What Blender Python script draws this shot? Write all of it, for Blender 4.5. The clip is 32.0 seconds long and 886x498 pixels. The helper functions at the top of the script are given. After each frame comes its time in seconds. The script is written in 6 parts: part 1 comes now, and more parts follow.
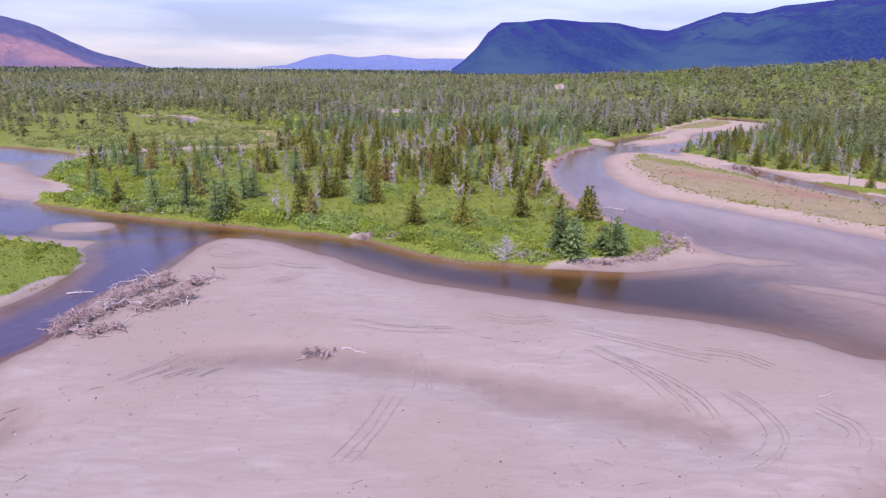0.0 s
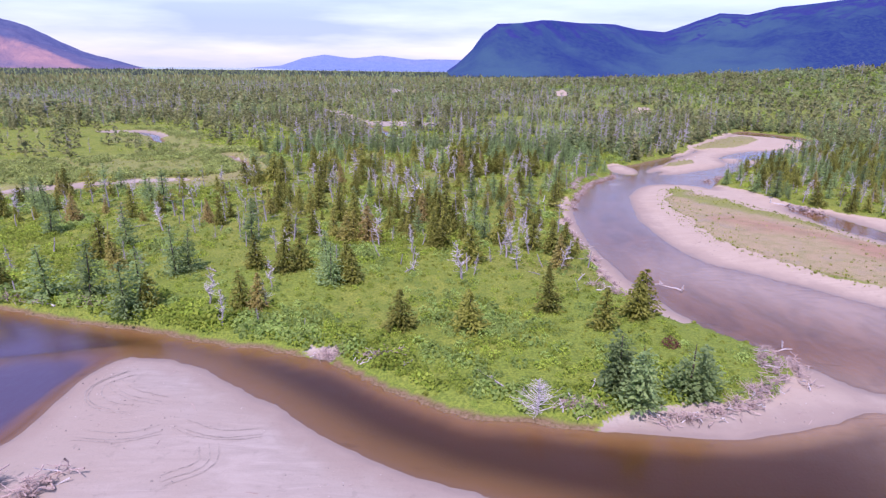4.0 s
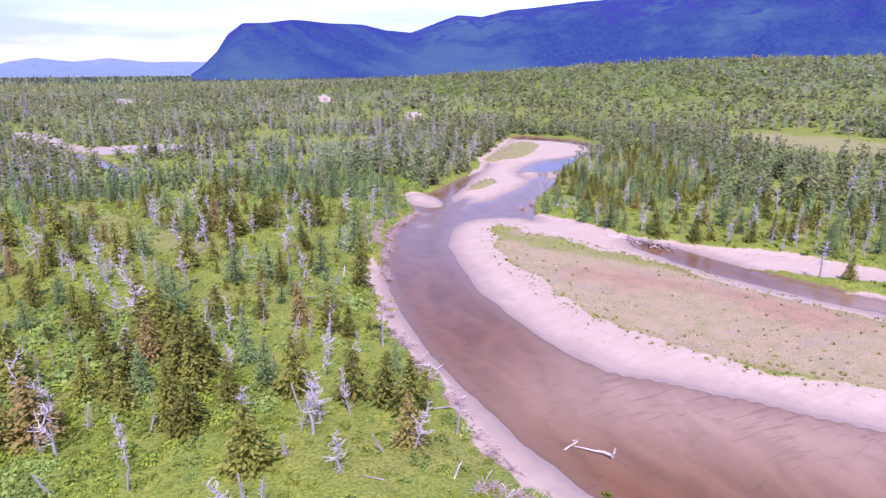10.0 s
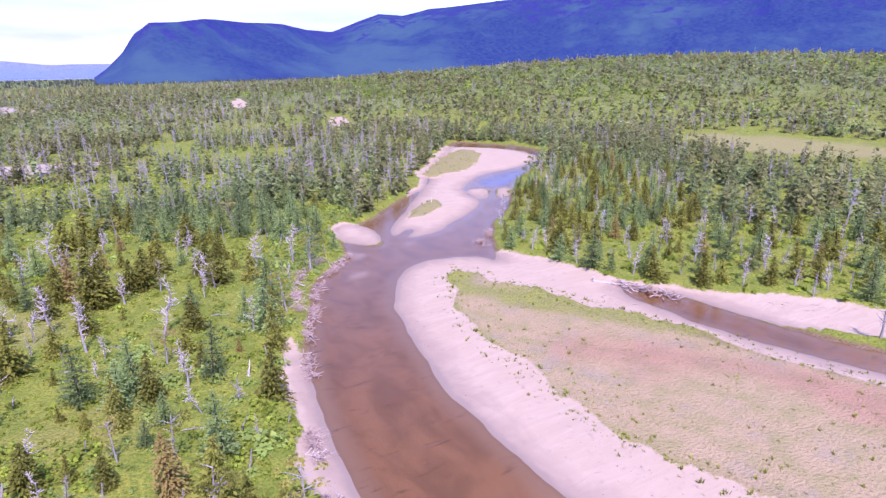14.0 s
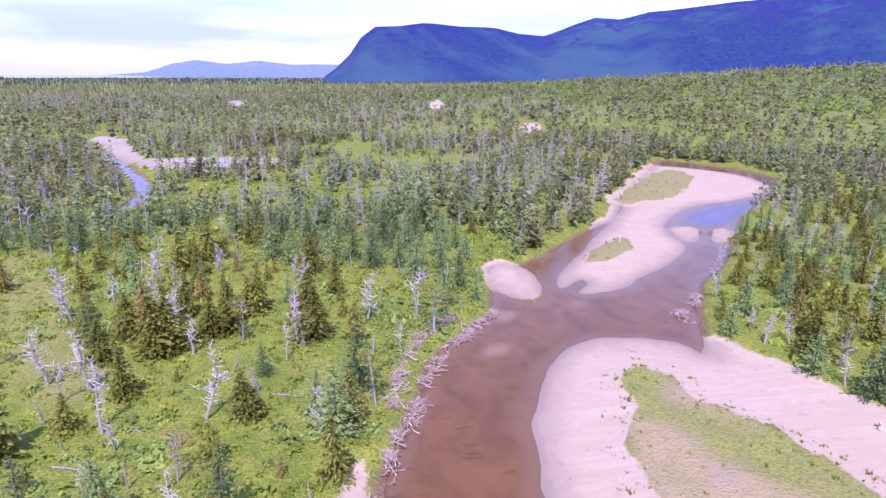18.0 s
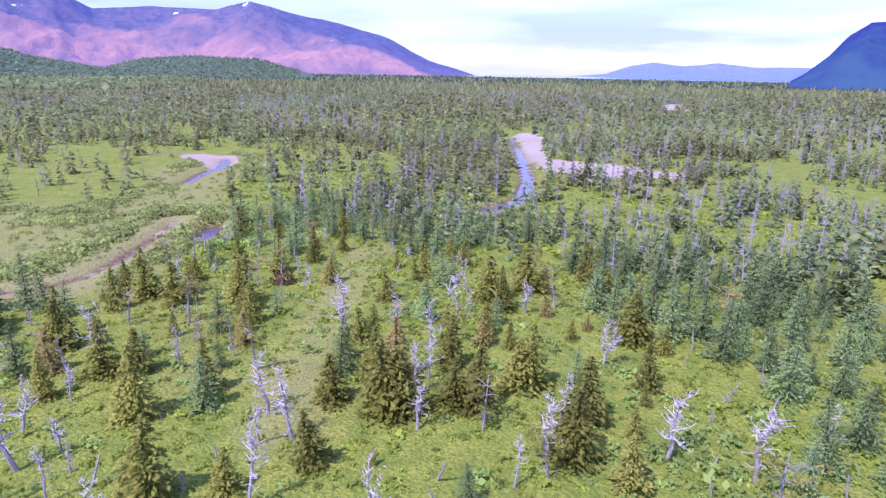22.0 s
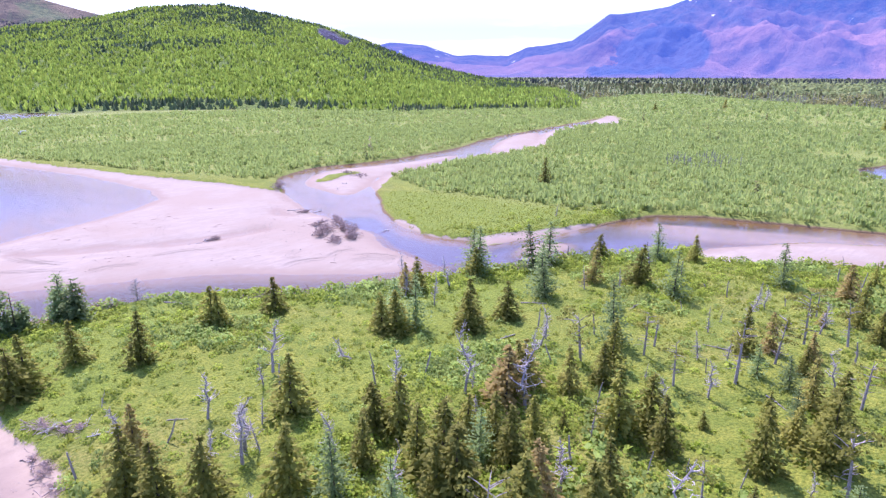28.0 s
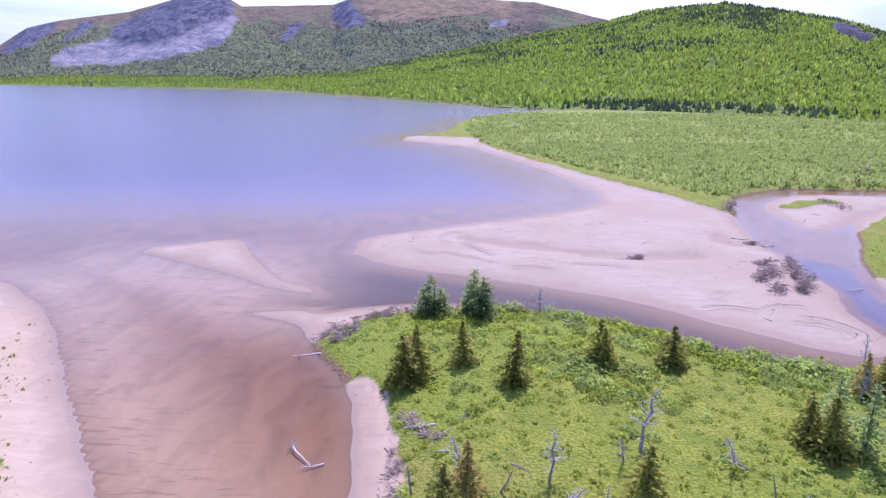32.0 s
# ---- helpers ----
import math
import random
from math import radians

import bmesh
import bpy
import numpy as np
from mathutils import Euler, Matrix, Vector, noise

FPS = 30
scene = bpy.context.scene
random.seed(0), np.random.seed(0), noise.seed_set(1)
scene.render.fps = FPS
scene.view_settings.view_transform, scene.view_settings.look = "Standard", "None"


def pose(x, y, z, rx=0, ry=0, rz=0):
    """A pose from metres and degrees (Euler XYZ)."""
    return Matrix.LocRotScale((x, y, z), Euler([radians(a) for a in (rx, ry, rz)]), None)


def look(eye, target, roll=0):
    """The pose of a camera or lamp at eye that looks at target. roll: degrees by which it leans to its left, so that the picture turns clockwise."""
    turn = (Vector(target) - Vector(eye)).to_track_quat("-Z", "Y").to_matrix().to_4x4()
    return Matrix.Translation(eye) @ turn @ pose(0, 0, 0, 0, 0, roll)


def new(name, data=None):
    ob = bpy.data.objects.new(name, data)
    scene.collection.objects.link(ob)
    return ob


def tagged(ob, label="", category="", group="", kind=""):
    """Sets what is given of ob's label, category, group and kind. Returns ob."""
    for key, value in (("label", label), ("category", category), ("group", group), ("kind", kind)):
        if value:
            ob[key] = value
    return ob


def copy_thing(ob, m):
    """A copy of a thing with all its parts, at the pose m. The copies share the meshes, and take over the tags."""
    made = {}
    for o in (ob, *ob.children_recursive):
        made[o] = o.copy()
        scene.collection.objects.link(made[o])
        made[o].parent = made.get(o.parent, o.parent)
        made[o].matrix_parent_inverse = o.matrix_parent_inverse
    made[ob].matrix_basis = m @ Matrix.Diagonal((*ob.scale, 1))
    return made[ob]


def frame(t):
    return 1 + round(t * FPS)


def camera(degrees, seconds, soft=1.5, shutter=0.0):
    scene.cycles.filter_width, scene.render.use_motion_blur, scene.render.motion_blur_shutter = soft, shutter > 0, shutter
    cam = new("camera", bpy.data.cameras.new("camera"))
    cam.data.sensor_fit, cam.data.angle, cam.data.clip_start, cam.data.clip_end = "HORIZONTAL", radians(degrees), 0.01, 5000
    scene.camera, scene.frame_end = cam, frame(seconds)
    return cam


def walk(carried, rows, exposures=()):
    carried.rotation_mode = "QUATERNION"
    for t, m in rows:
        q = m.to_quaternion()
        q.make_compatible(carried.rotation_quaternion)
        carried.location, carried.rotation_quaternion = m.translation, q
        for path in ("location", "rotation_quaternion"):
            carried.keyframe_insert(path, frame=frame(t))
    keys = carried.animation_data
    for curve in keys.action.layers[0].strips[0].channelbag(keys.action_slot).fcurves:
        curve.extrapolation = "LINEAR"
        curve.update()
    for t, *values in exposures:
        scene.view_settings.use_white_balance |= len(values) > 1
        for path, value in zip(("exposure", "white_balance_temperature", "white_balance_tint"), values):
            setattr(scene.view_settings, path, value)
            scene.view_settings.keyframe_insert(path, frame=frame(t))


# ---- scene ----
cam = camera(71.7, 32.0, soft=1.3)
# seconds, place, tilt from straight down, heading, roll
PATH = [
    (0, -0.00, -0.00, 27.37, 73.33, 0.00, 0.69),
    (0.5, -0.34, 4.07, 27.76, 73.24, -0.24, 0.71),
    (1, -0.55, 8.21, 28.21, 73.26, -0.29, 0.69),
    (1.5, -0.69, 12.37, 28.72, 73.28, -0.34, 0.65),
    (2, -0.81, 16.54, 29.29, 73.33, -0.40, 0.65),
    (2.5, -0.79, 20.73, 29.92, 73.33, -0.49, 0.70),
    (3, -0.76, 24.90, 30.57, 73.32, -0.49, 0.75),
    (3.5, -0.70, 29.05, 31.25, 73.33, -0.48, 0.80),
    (4, -0.52, 33.25, 31.96, 73.36, -0.46, 0.76),
    (4.5, -0.29, 37.46, 32.67, 73.34, -0.59, 0.79),
    (6.5, 1.02, 53.34, 34.43, 73.38, -0.49, 0.40),
    (7, 1.19, 57.33, 34.47, 73.39, -0.44, 0.31),
    (7.5, 1.34, 61.33, 34.46, 73.41, -0.43, 0.22),
    (8, 1.52, 65.25, 34.44, 73.43, -0.38, 0.20),
    (8.5, 1.90, 69.00, 34.42, 73.45, -3.51, 0.15),
    (9, 2.27, 72.65, 34.42, 73.46, -9.58, 0.01),
    (9.5, 2.70, 76.38, 34.42, 73.49, -15.95, -0.14),
    (10, 3.38, 80.21, 34.48, 73.48, -22.02, -0.20),
    (10.5, 4.31, 84.07, 34.59, 73.45, -24.37, -0.26),
    (11, 5.30, 87.90, 34.73, 73.41, -25.42, -0.36),
    (11.5, 6.39, 91.62, 34.87, 73.39, -26.29, -0.45),
    (12, 7.58, 95.24, 34.99, 73.37, -26.99, -0.54),
    (12.5, 8.88, 98.80, 35.08, 73.36, -27.67, -0.65),
    (13, 10.41, 102.44, 35.16, 73.36, -27.26, -0.76),
    (13.5, 11.98, 106.13, 35.20, 73.34, -28.06, -0.83),
    (14, 13.64, 109.79, 35.19, 73.35, -28.73, -0.84),
    (14.5, 15.42, 113.39, 35.11, 73.41, -27.63, -0.86),
    (16.5, 23.20, 125.76, 34.17, 73.66, -25.51, 0.08),
    (17, 25.52, 129.66, 34.11, 73.64, -21.92, 0.08),
    (17.5, 27.92, 133.82, 34.02, 73.73, -15.83, 0.16),
    (18, 30.18, 137.98, 33.90, 73.83, -10.38, 0.28),
    (18.5, 32.12, 141.92, 33.76, 73.90, -8.36, 0.39),
    (19, 33.74, 145.74, 33.62, 73.90, -7.86, 0.50),
    (19.5, 35.15, 149.72, 33.49, 73.91, -3.67, 0.68),
    (20, 36.50, 153.67, 33.41, 73.88, 4.99, 0.73),
    (20.5, 37.68, 157.22, 33.42, 73.82, 14.98, 0.72),
    (21, 38.48, 160.40, 33.49, 73.76, 19.76, 0.82),
    (21.5, 38.88, 163.29, 33.55, 73.71, 23.69, 0.92),
    (22, 39.03, 166.14, 33.56, 73.63, 28.89, 0.97),
    (22.5, 39.16, 168.98, 33.53, 73.52, 37.48, 0.79),
    (23, 39.35, 171.76, 33.47, 73.48, 46.08, 0.56),
    (23.5, 39.21, 174.34, 33.42, 73.51, 54.11, 0.30),
    (24, 38.62, 176.45, 33.41, 73.50, 64.14, 0.11),
    (24.5, 37.75, 178.07, 33.52, 73.55, 74.88, 0.09),
    (25, 36.83, 179.38, 33.70, 73.58, 87.73, 0.06),
    (25.5, 35.60, 180.75, 33.87, 73.60, 100.61, -0.03),
    (26, 34.15, 181.71, 33.98, 73.68, 110.47, -0.06),
    (26.5, 32.66, 182.19, 34.07, 73.75, 118.18, 0.00),
    (28.5, 25.40, 180.05, 34.39, 73.71, 149.13, 0.12),
    (29, 23.99, 178.74, 34.52, 73.74, 156.54, 0.39),
    (29.5, 22.70, 177.23, 34.65, 73.70, 163.30, 0.53),
    (30, 21.39, 175.57, 34.78, 73.59, 169.45, 0.54),
    (30.5, 20.23, 173.93, 34.93, 73.60, 174.67, 0.44),
    (31, 19.32, 172.53, 35.09, 73.75, 178.09, 0.35),
    (31.5, 18.80, 171.49, 35.24, 73.79, 180.47, 0.22),
    (32, 18.50, 170.66, 35.35, 73.71, 183.36, 0.02),
]
LIGHT = [(0.0, 0.65, 6250, 43), (4.0, 0.87, 6050, 43), (9.0, 1.1, 5900, 47), (13.0, 1.17, 5950, 50), (19.0, 1.13, 5780, 49), (23.0, 1.17, 5500, 51), (26.0, 1.45, 5850, 46), (32.0, 1.04, 6000, 42)]
walk(cam, [(t, pose(x, y, z, tilt, 0, turn) @ pose(0, 0, 0, 0, 0, roll)) for t, x, y, z, tilt, turn, roll in PATH], LIGHT)

# ---- world and sun ----
SUN_ELEVATION, SUN_AZIMUTH = 56.0, 195.0  # degrees; azimuth clockwise from +y
world = bpy.data.worlds.new("sky")
scene.world = world
world.use_nodes = True
wn, wl = world.node_tree.nodes, world.node_tree.links
wn.clear()
sky = wn.new("ShaderNodeTexSky")
sky.sky_type, sky.sun_disc = "NISHITA", False
sky.sun_elevation, sky.sun_rotation = radians(SUN_ELEVATION), radians(SUN_AZIMUTH)
sky.air_density, sky.dust_density, sky.ozone_density = 1.0, 0.6, 1.0
wco, wmap, wno, wramp, wmix, wback, wout = (wn.new(k) for k in (
    "ShaderNodeTexCoord", "ShaderNodeMapping", "ShaderNodeTexNoise", "ShaderNodeValToRGB", "ShaderNodeMix", "ShaderNodeBackground", "ShaderNodeOutputWorld"))
wmap.inputs["Scale"].default_value = (1.2, 1.2, 9.0)
wno.inputs["Scale"].default_value, wno.inputs["Detail"].default_value, wno.inputs["Roughness"].default_value = 1.6, 7.0, 0.55
wramp.color_ramp.elements[0].position, wramp.color_ramp.elements[1].position = 0.36, 0.62
wramp.color_ramp.elements[0].color, wramp.color_ramp.elements[1].color = (0.45, 0.45, 0.45, 1), (0.85, 0.85, 0.85, 1)
wmix.data_type = "RGBA"
wmix.inputs["B"].default_value = (2.3, 2.9, 3.4, 1)
wback.inputs["Strength"].default_value = 0.14
wl.new(wco.outputs["Generated"], wmap.inputs["Vector"])
wl.new(wmap.outputs["Vector"], wno.inputs["Vector"])
wl.new(wno.outputs["Fac"], wramp.inputs["Fac"])
wsep, wlow, wmul = wn.new("ShaderNodeSeparateXYZ"), wn.new("ShaderNodeMapRange"), wn.new("ShaderNodeMath")
wl.new(wco.outputs["Generated"], wsep.inputs[0])
wl.new(wsep.outputs["Z"], wlow.inputs["Value"])
wlow.inputs["From Min"].default_value, wlow.inputs["From Max"].default_value = 0.06, 0.19
wlow.inputs["To Min"].default_value, wlow.inputs["To Max"].default_value = 1.0, 0.42
wmul.operation = "MULTIPLY"
wl.new(wramp.outputs["Color"], wmul.inputs[0])
wl.new(wlow.outputs["Result"], wmul.inputs[1])
wl.new(wmul.outputs[0], wmix.inputs["Factor"])
wtone = wn.new("ShaderNodeMix")
wtone.data_type = "RGBA"
wtone.inputs["A"].default_value, wtone.inputs["B"].default_value = (1.15, 2.25, 5.4, 1), (1.5, 2.22, 2.9, 1)
wl.new(wlow.outputs["Result"], wtone.inputs["Factor"])
wl.new(wtone.outputs["Result"], wmix.inputs["B"])
wl.new(sky.outputs["Color"], wmix.inputs["A"])
wl.new(wmix.outputs["Result"], wback.inputs["Color"])
wl.new(wback.outputs["Background"], wout.inputs["Surface"])
sun = new("sun", bpy.data.lights.new("sun", "SUN"))
sun.data.energy, sun.data.angle, sun.data.color = 2.8, radians(0.6), (1.0, 0.96, 0.9)
_a, _e = radians(SUN_AZIMUTH), radians(SUN_ELEVATION)
sun.matrix_world = look((300 * math.sin(_a) * math.cos(_e), 300 * math.cos(_a) * math.cos(_e), 300 * math.sin(_e)), (0, 0, 0))


# ---- materials ----
class Nodes:
    """A small builder for node materials."""

    def __init__(self, name, rough=0.8, spec=0.3):
        self.mat = bpy.data.materials.new(name)
        self.mat.use_nodes = True
        self.n, self.l = self.mat.node_tree.nodes, self.mat.node_tree.links
        self.bsdf = self.n["Principled BSDF"]
        self.bsdf.inputs["Roughness"].default_value = rough
        self.bsdf.inputs["Specular IOR Level"].default_value = spec

    def put(self, value, socket):
        if isinstance(value, bpy.types.NodeSocket):
            self.l.new(value, socket)
        elif isinstance(value, tuple) and len(value) == 3 and socket.type == "RGBA":
            socket.default_value = (*value, 1)
        else:
            socket.default_value = value

    def noise(self, scale, detail=4.0, rough=0.55, stretch=None, vector=None, warp=0.0):
        tc = self.n.new("ShaderNodeNewGeometry").outputs["Position"] if vector is None else vector
        if stretch:
            m = self.n.new("ShaderNodeMapping")
            m.inputs["Scale"].default_value = stretch
            self.l.new(tc, m.inputs["Vector"])
            tc = m.outputs["Vector"]
        t = self.n.new("ShaderNodeTexNoise")
        t.inputs["Scale"].default_value, t.inputs["Detail"].default_value, t.inputs["Roughness"].default_value = scale, detail, rough
        t.inputs["Distortion"].default_value = warp
        self.l.new(tc, t.inputs["Vector"])
        return t.outputs["Fac"]

    def ramp(self, fac, low, high, a=0.0, b=1.0):
        m = self.n.new("ShaderNodeMapRange")
        m.interpolation_type = "SMOOTHSTEP"
        self.put(fac, m.inputs["Value"])
        for key, v in (("From Min", low), ("From Max", high), ("To Min", a), ("To Max", b)):
            m.inputs[key].default_value = v
        return m.outputs["Result"]

    def mix(self, fac, a, b):
        m = self.n.new("ShaderNodeMix")
        m.data_type = "RGBA"
        self.put(fac, m.inputs["Factor"])
        self.put(a, m.inputs["A"])
        self.put(b, m.inputs["B"])
        return m.outputs["Result"]

    def maths(self, op, a, b=0.0, c=0.0):
        m = self.n.new("ShaderNodeMath")
        m.operation = op
        for v, s in zip((a, b, c), m.inputs):
            self.put(v, s)
        return m.outputs[0]

    def attr(self, name):
        a = self.n.new("ShaderNodeAttribute")
        a.attribute_name = name
        return a.outputs["Fac"]

    def height(self):
        s = self.n.new("ShaderNodeSeparateXYZ")
        self.l.new(self.n.new("ShaderNodeNewGeometry").outputs["Position"], s.inputs[0])
        return s.outputs["Z"]

    def bump(self, fac, strength, distance):
        b = self.n.new("ShaderNodeBump")
        b.inputs["Strength"].default_value, b.inputs["Distance"].default_value = strength, distance
        self.put(fac, b.inputs["Height"])
        self.l.new(b.outputs["Normal"], self.bsdf.inputs["Normal"])

    def done(self, colour, rough=None):
        self.put(colour, self.bsdf.inputs["Base Color"])
        if rough is not None:
            self.put(rough, self.bsdf.inputs["Roughness"])
        return self.mat


def leaf_material(name, dark, light, warm=None, object_tint=True):
    """Foliage: each spray differs a little, each tree differs more."""
    k = Nodes(name, 0.75, 0.2)
    geo = k.n.new("ShaderNodeNewGeometry")
    col = k.mix(geo.outputs["Random Per Island"], dark, light)
    tint = k.n.new("ShaderNodeObjectInfo").outputs["Random"] if object_tint else k.attr("tint")
    if warm:
        col = k.mix(k.ramp(tint, 0.8, 1.0, 0.0, 0.65), col, warm)
    hsv = k.n.new("ShaderNodeHueSaturation")
    k.put(k.ramp(tint, 0.0, 1.0, 0.7, 1.3), hsv.inputs["Value"])
    k.put(col, hsv.inputs["Color"])
    lift, level = k.n.new("ShaderNodeVectorMath"), k.n.new("ShaderNodeVectorMath")
    lift.operation, level.operation = "MULTIPLY_ADD", "NORMALIZE"
    k.l.new(geo.outputs["Normal"], lift.inputs[0])
    lift.inputs[1].default_value, lift.inputs[2].default_value = (0.35, 0.35, 0.35), (0, 0, 0.75)
    k.l.new(lift.outputs[0], level.inputs[0])
    k.l.new(level.outputs[0], k.bsdf.inputs["Normal"])
    thin, both = k.n.new("ShaderNodeBsdfTranslucent"), k.n.new("ShaderNodeMixShader")
    k.l.new(hsv.outputs["Color"], thin.inputs["Color"])
    both.inputs[0].default_value = 0.55
    k.l.new(k.bsdf.outputs[0], both.inputs[1])
    k.l.new(thin.outputs[0], both.inputs[2])
    k.l.new(both.outputs[0], k.n["Material Output"].inputs["Surface"])
    return k.done(hsv.outputs["Color"])


def ground_material():
    k = Nodes("ground", 0.9, 0.2)
    sand, lush, dry, deep_sky_tint, hill = (k.attr(n) for n in ("sand", "lush", "dry", "deep_sky_tint", "hill"))
    big, mid, fine = k.noise(0.045, 5), k.noise(0.35, 5), k.noise(3.0, 4)
    speck = k.noise(11.0, 3)
    grass = k.mix(k.ramp(mid, 0.3, 0.7), (0.152, 0.2, 0.026), (0.268, 0.288, 0.044))
    grass = k.mix(k.ramp(big, 0.5, 0.72, 0.0, 0.7), grass, (0.27, 0.24, 0.07))
    grass = k.mix(k.ramp(lush, 0.0, 1.0, 0.0, 0.7), grass, (0.187, 0.255, 0.033))
    grass = k.mix(k.ramp(fine, 0.38, 0.62, 0.0, 0.7), grass, (0.09, 0.135, 0.02))
    grass = k.mix(k.ramp(k.noise(1.1, 5, 0.65), 0.54, 0.68, 0.0, 0.5), grass, (0.105, 0.175, 0.02))
    grass = k.mix(k.ramp(speck, 0.58, 0.78, 0.0, 0.35), grass, (0.29, 0.29, 0.075))
    tan = k.mix(k.ramp(mid, 0.35, 0.7), (0.37, 0.28, 0.165), (0.29, 0.25, 0.12))
    tan = k.mix(k.ramp(fine, 0.5, 0.75, 0.0, 0.5), tan, (0.17, 0.18, 0.07))
    tan = k.mix(k.ramp(k.noise(0.13, 6, 0.65), 0.5, 0.68, 0.0, 0.8), tan, (0.3, 0.245, 0.18))
    tan = k.mix(k.attr("rust"), tan, k.mix(k.ramp(mid, 0.35, 0.7), (0.36, 0.215, 0.14), (0.29, 0.19, 0.12)))
    tan = k.mix(k.ramp(speck, 0.5, 0.72, 0.0, 0.6), tan, (0.15, 0.14, 0.065))
    grass = k.mix(k.ramp(k.attr("meadow"), 0.0, 1.0, 0.0, 0.85), grass, k.mix(k.ramp(k.noise(0.06, 5), 0.35, 0.65), (0.19, 0.24, 0.055), (0.235, 0.28, 0.072)))
    grass = k.mix(dry, grass, tan)
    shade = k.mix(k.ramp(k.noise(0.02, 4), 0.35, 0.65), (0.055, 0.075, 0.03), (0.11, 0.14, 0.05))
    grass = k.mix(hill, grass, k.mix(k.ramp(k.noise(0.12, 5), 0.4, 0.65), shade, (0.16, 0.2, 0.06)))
    ripple = k.noise(0.5, 6, 0.6, (0.35, 1.6, 1.0), warp=1.2)
    s = k.mix(k.ramp(ripple, 0.3, 0.75), (0.305, 0.258, 0.215), (0.375, 0.32, 0.27))
    s = k.mix(k.ramp(big, 0.4, 0.62), s, (0.315, 0.255, 0.205))
    s = k.mix(k.ramp(k.attr("pink"), 0.0, 1.0, 0.0, 0.62), s, k.mix(k.ramp(ripple, 0.3, 0.75), (0.41, 0.31, 0.22), (0.455, 0.35, 0.255)))
    s = k.mix(k.ramp(speck, 0.62, 0.8, 0.0, 0.5), s, (0.16, 0.14, 0.12))
    s = k.mix(k.ramp(k.noise(0.9, 5, 0.6), 0.58, 0.72, 0.0, 0.35), s, (0.2, 0.17, 0.14))
    h = k.height()
    wet = k.ramp(k.maths("ADD", h, k.maths("MULTIPLY", mid, 0.16)), 0.1, 0.17, 1.0, 0.0)
    damp = k.ramp(k.maths("ADD", h, k.maths("MULTIPLY", k.noise(0.22, 5, 0.6, (1.0, 0.6, 1.0), warp=1.0), 0.5)), 0.3, 0.62, 0.75, 0.0)
    s = k.mix(damp, s, (0.27, 0.205, 0.165))
    s = k.mix(wet, s, (0.245, 0.19, 0.155))
    mud = k.mix(k.ramp(k.noise(0.25, 5, 0.6, (1.0, 0.5, 1.0), warp=0.6), 0.35, 0.7), (0.275, 0.172, 0.098), (0.195, 0.122, 0.068))
    bed = k.mix(k.ramp(h, -0.2, -0.03), mud, (0.27, 0.2, 0.155))
    bed = k.mix(k.ramp(h, -1.0, -0.5, 1.0, 0.0), bed, (0.07, 0.045, 0.022))
    streak = k.ramp(k.noise(0.7, 4, 0.6, (0.4, 1.4, 1.0), warp=0.5), 0.58, 0.72, 0.0, 0.55)
    bed = k.mix(streak, bed, (0.085, 0.058, 0.04))
    bed = k.mix(k.attr("shoal"), bed, k.mix(k.ramp(k.noise(0.25, 5, 0.6, (1.0, 0.5, 1.0), warp=1.0), 0.35, 0.7), (0.47, 0.41, 0.38), (0.37, 0.32, 0.295)))
    marks = k.ramp(k.noise(0.8, 3, 0.5, (0.3, 2.2, 1.0), warp=0.8), 0.56, 0.66, 0.0, 0.55)
    bed = k.mix(k.maths("MULTIPLY", marks, k.attr("shoal")), bed, (0.25, 0.19, 0.165))
    bed = k.mix(k.attr("peat"), bed, k.mix(k.ramp(h, -0.6, -0.06), (0.085, 0.047, 0.013), (0.25, 0.175, 0.085)))
    # blue of deep water and of the mirrored sky, painted on the bed
    bed = k.mix(deep_sky_tint, bed, (0.165, 0.17, 0.47))
    edge = k.maths("ADD", k.maths("ADD", sand, k.maths("MULTIPLY", k.maths("SUBTRACT", fine, 0.5), 0.8)), k.maths("MULTIPLY", k.maths("SUBTRACT", mid, 0.5), 0.9))
    land = k.mix(k.ramp(edge, 0.4, 0.6), grass, s)
    bank = k.ramp(h, 0.12, 0.5, 1.0, 0.0)
    land = k.mix(k.maths("MULTIPLY", k.maths("MULTIPLY", bank, k.ramp(hill, 0.1, 0.6, 1.0, 0.0)), k.ramp(sand, 0.2, 0.6, 0.9, 0.0)), land, k.mix(k.ramp(fine, 0.3, 0.7), (0.12, 0.07, 0.042), (0.23, 0.145, 0.095)))
    col = k.mix(k.ramp(h, -0.06, 0.02), bed, land)
    relief = k.maths("ADD", k.maths("MULTIPLY", fine, k.ramp(sand, 0.3, 0.7, 1.0, 0.12)), k.maths("MULTIPLY", ripple, 0.15))
    k.bump(k.maths("MULTIPLY", relief, k.ramp(h, -0.1, 0.1, 0.12, 1.0)), 0.9, 0.35)
    return k.done(col, k.ramp(wet, 0.0, 1.0, 0.92, 0.6))


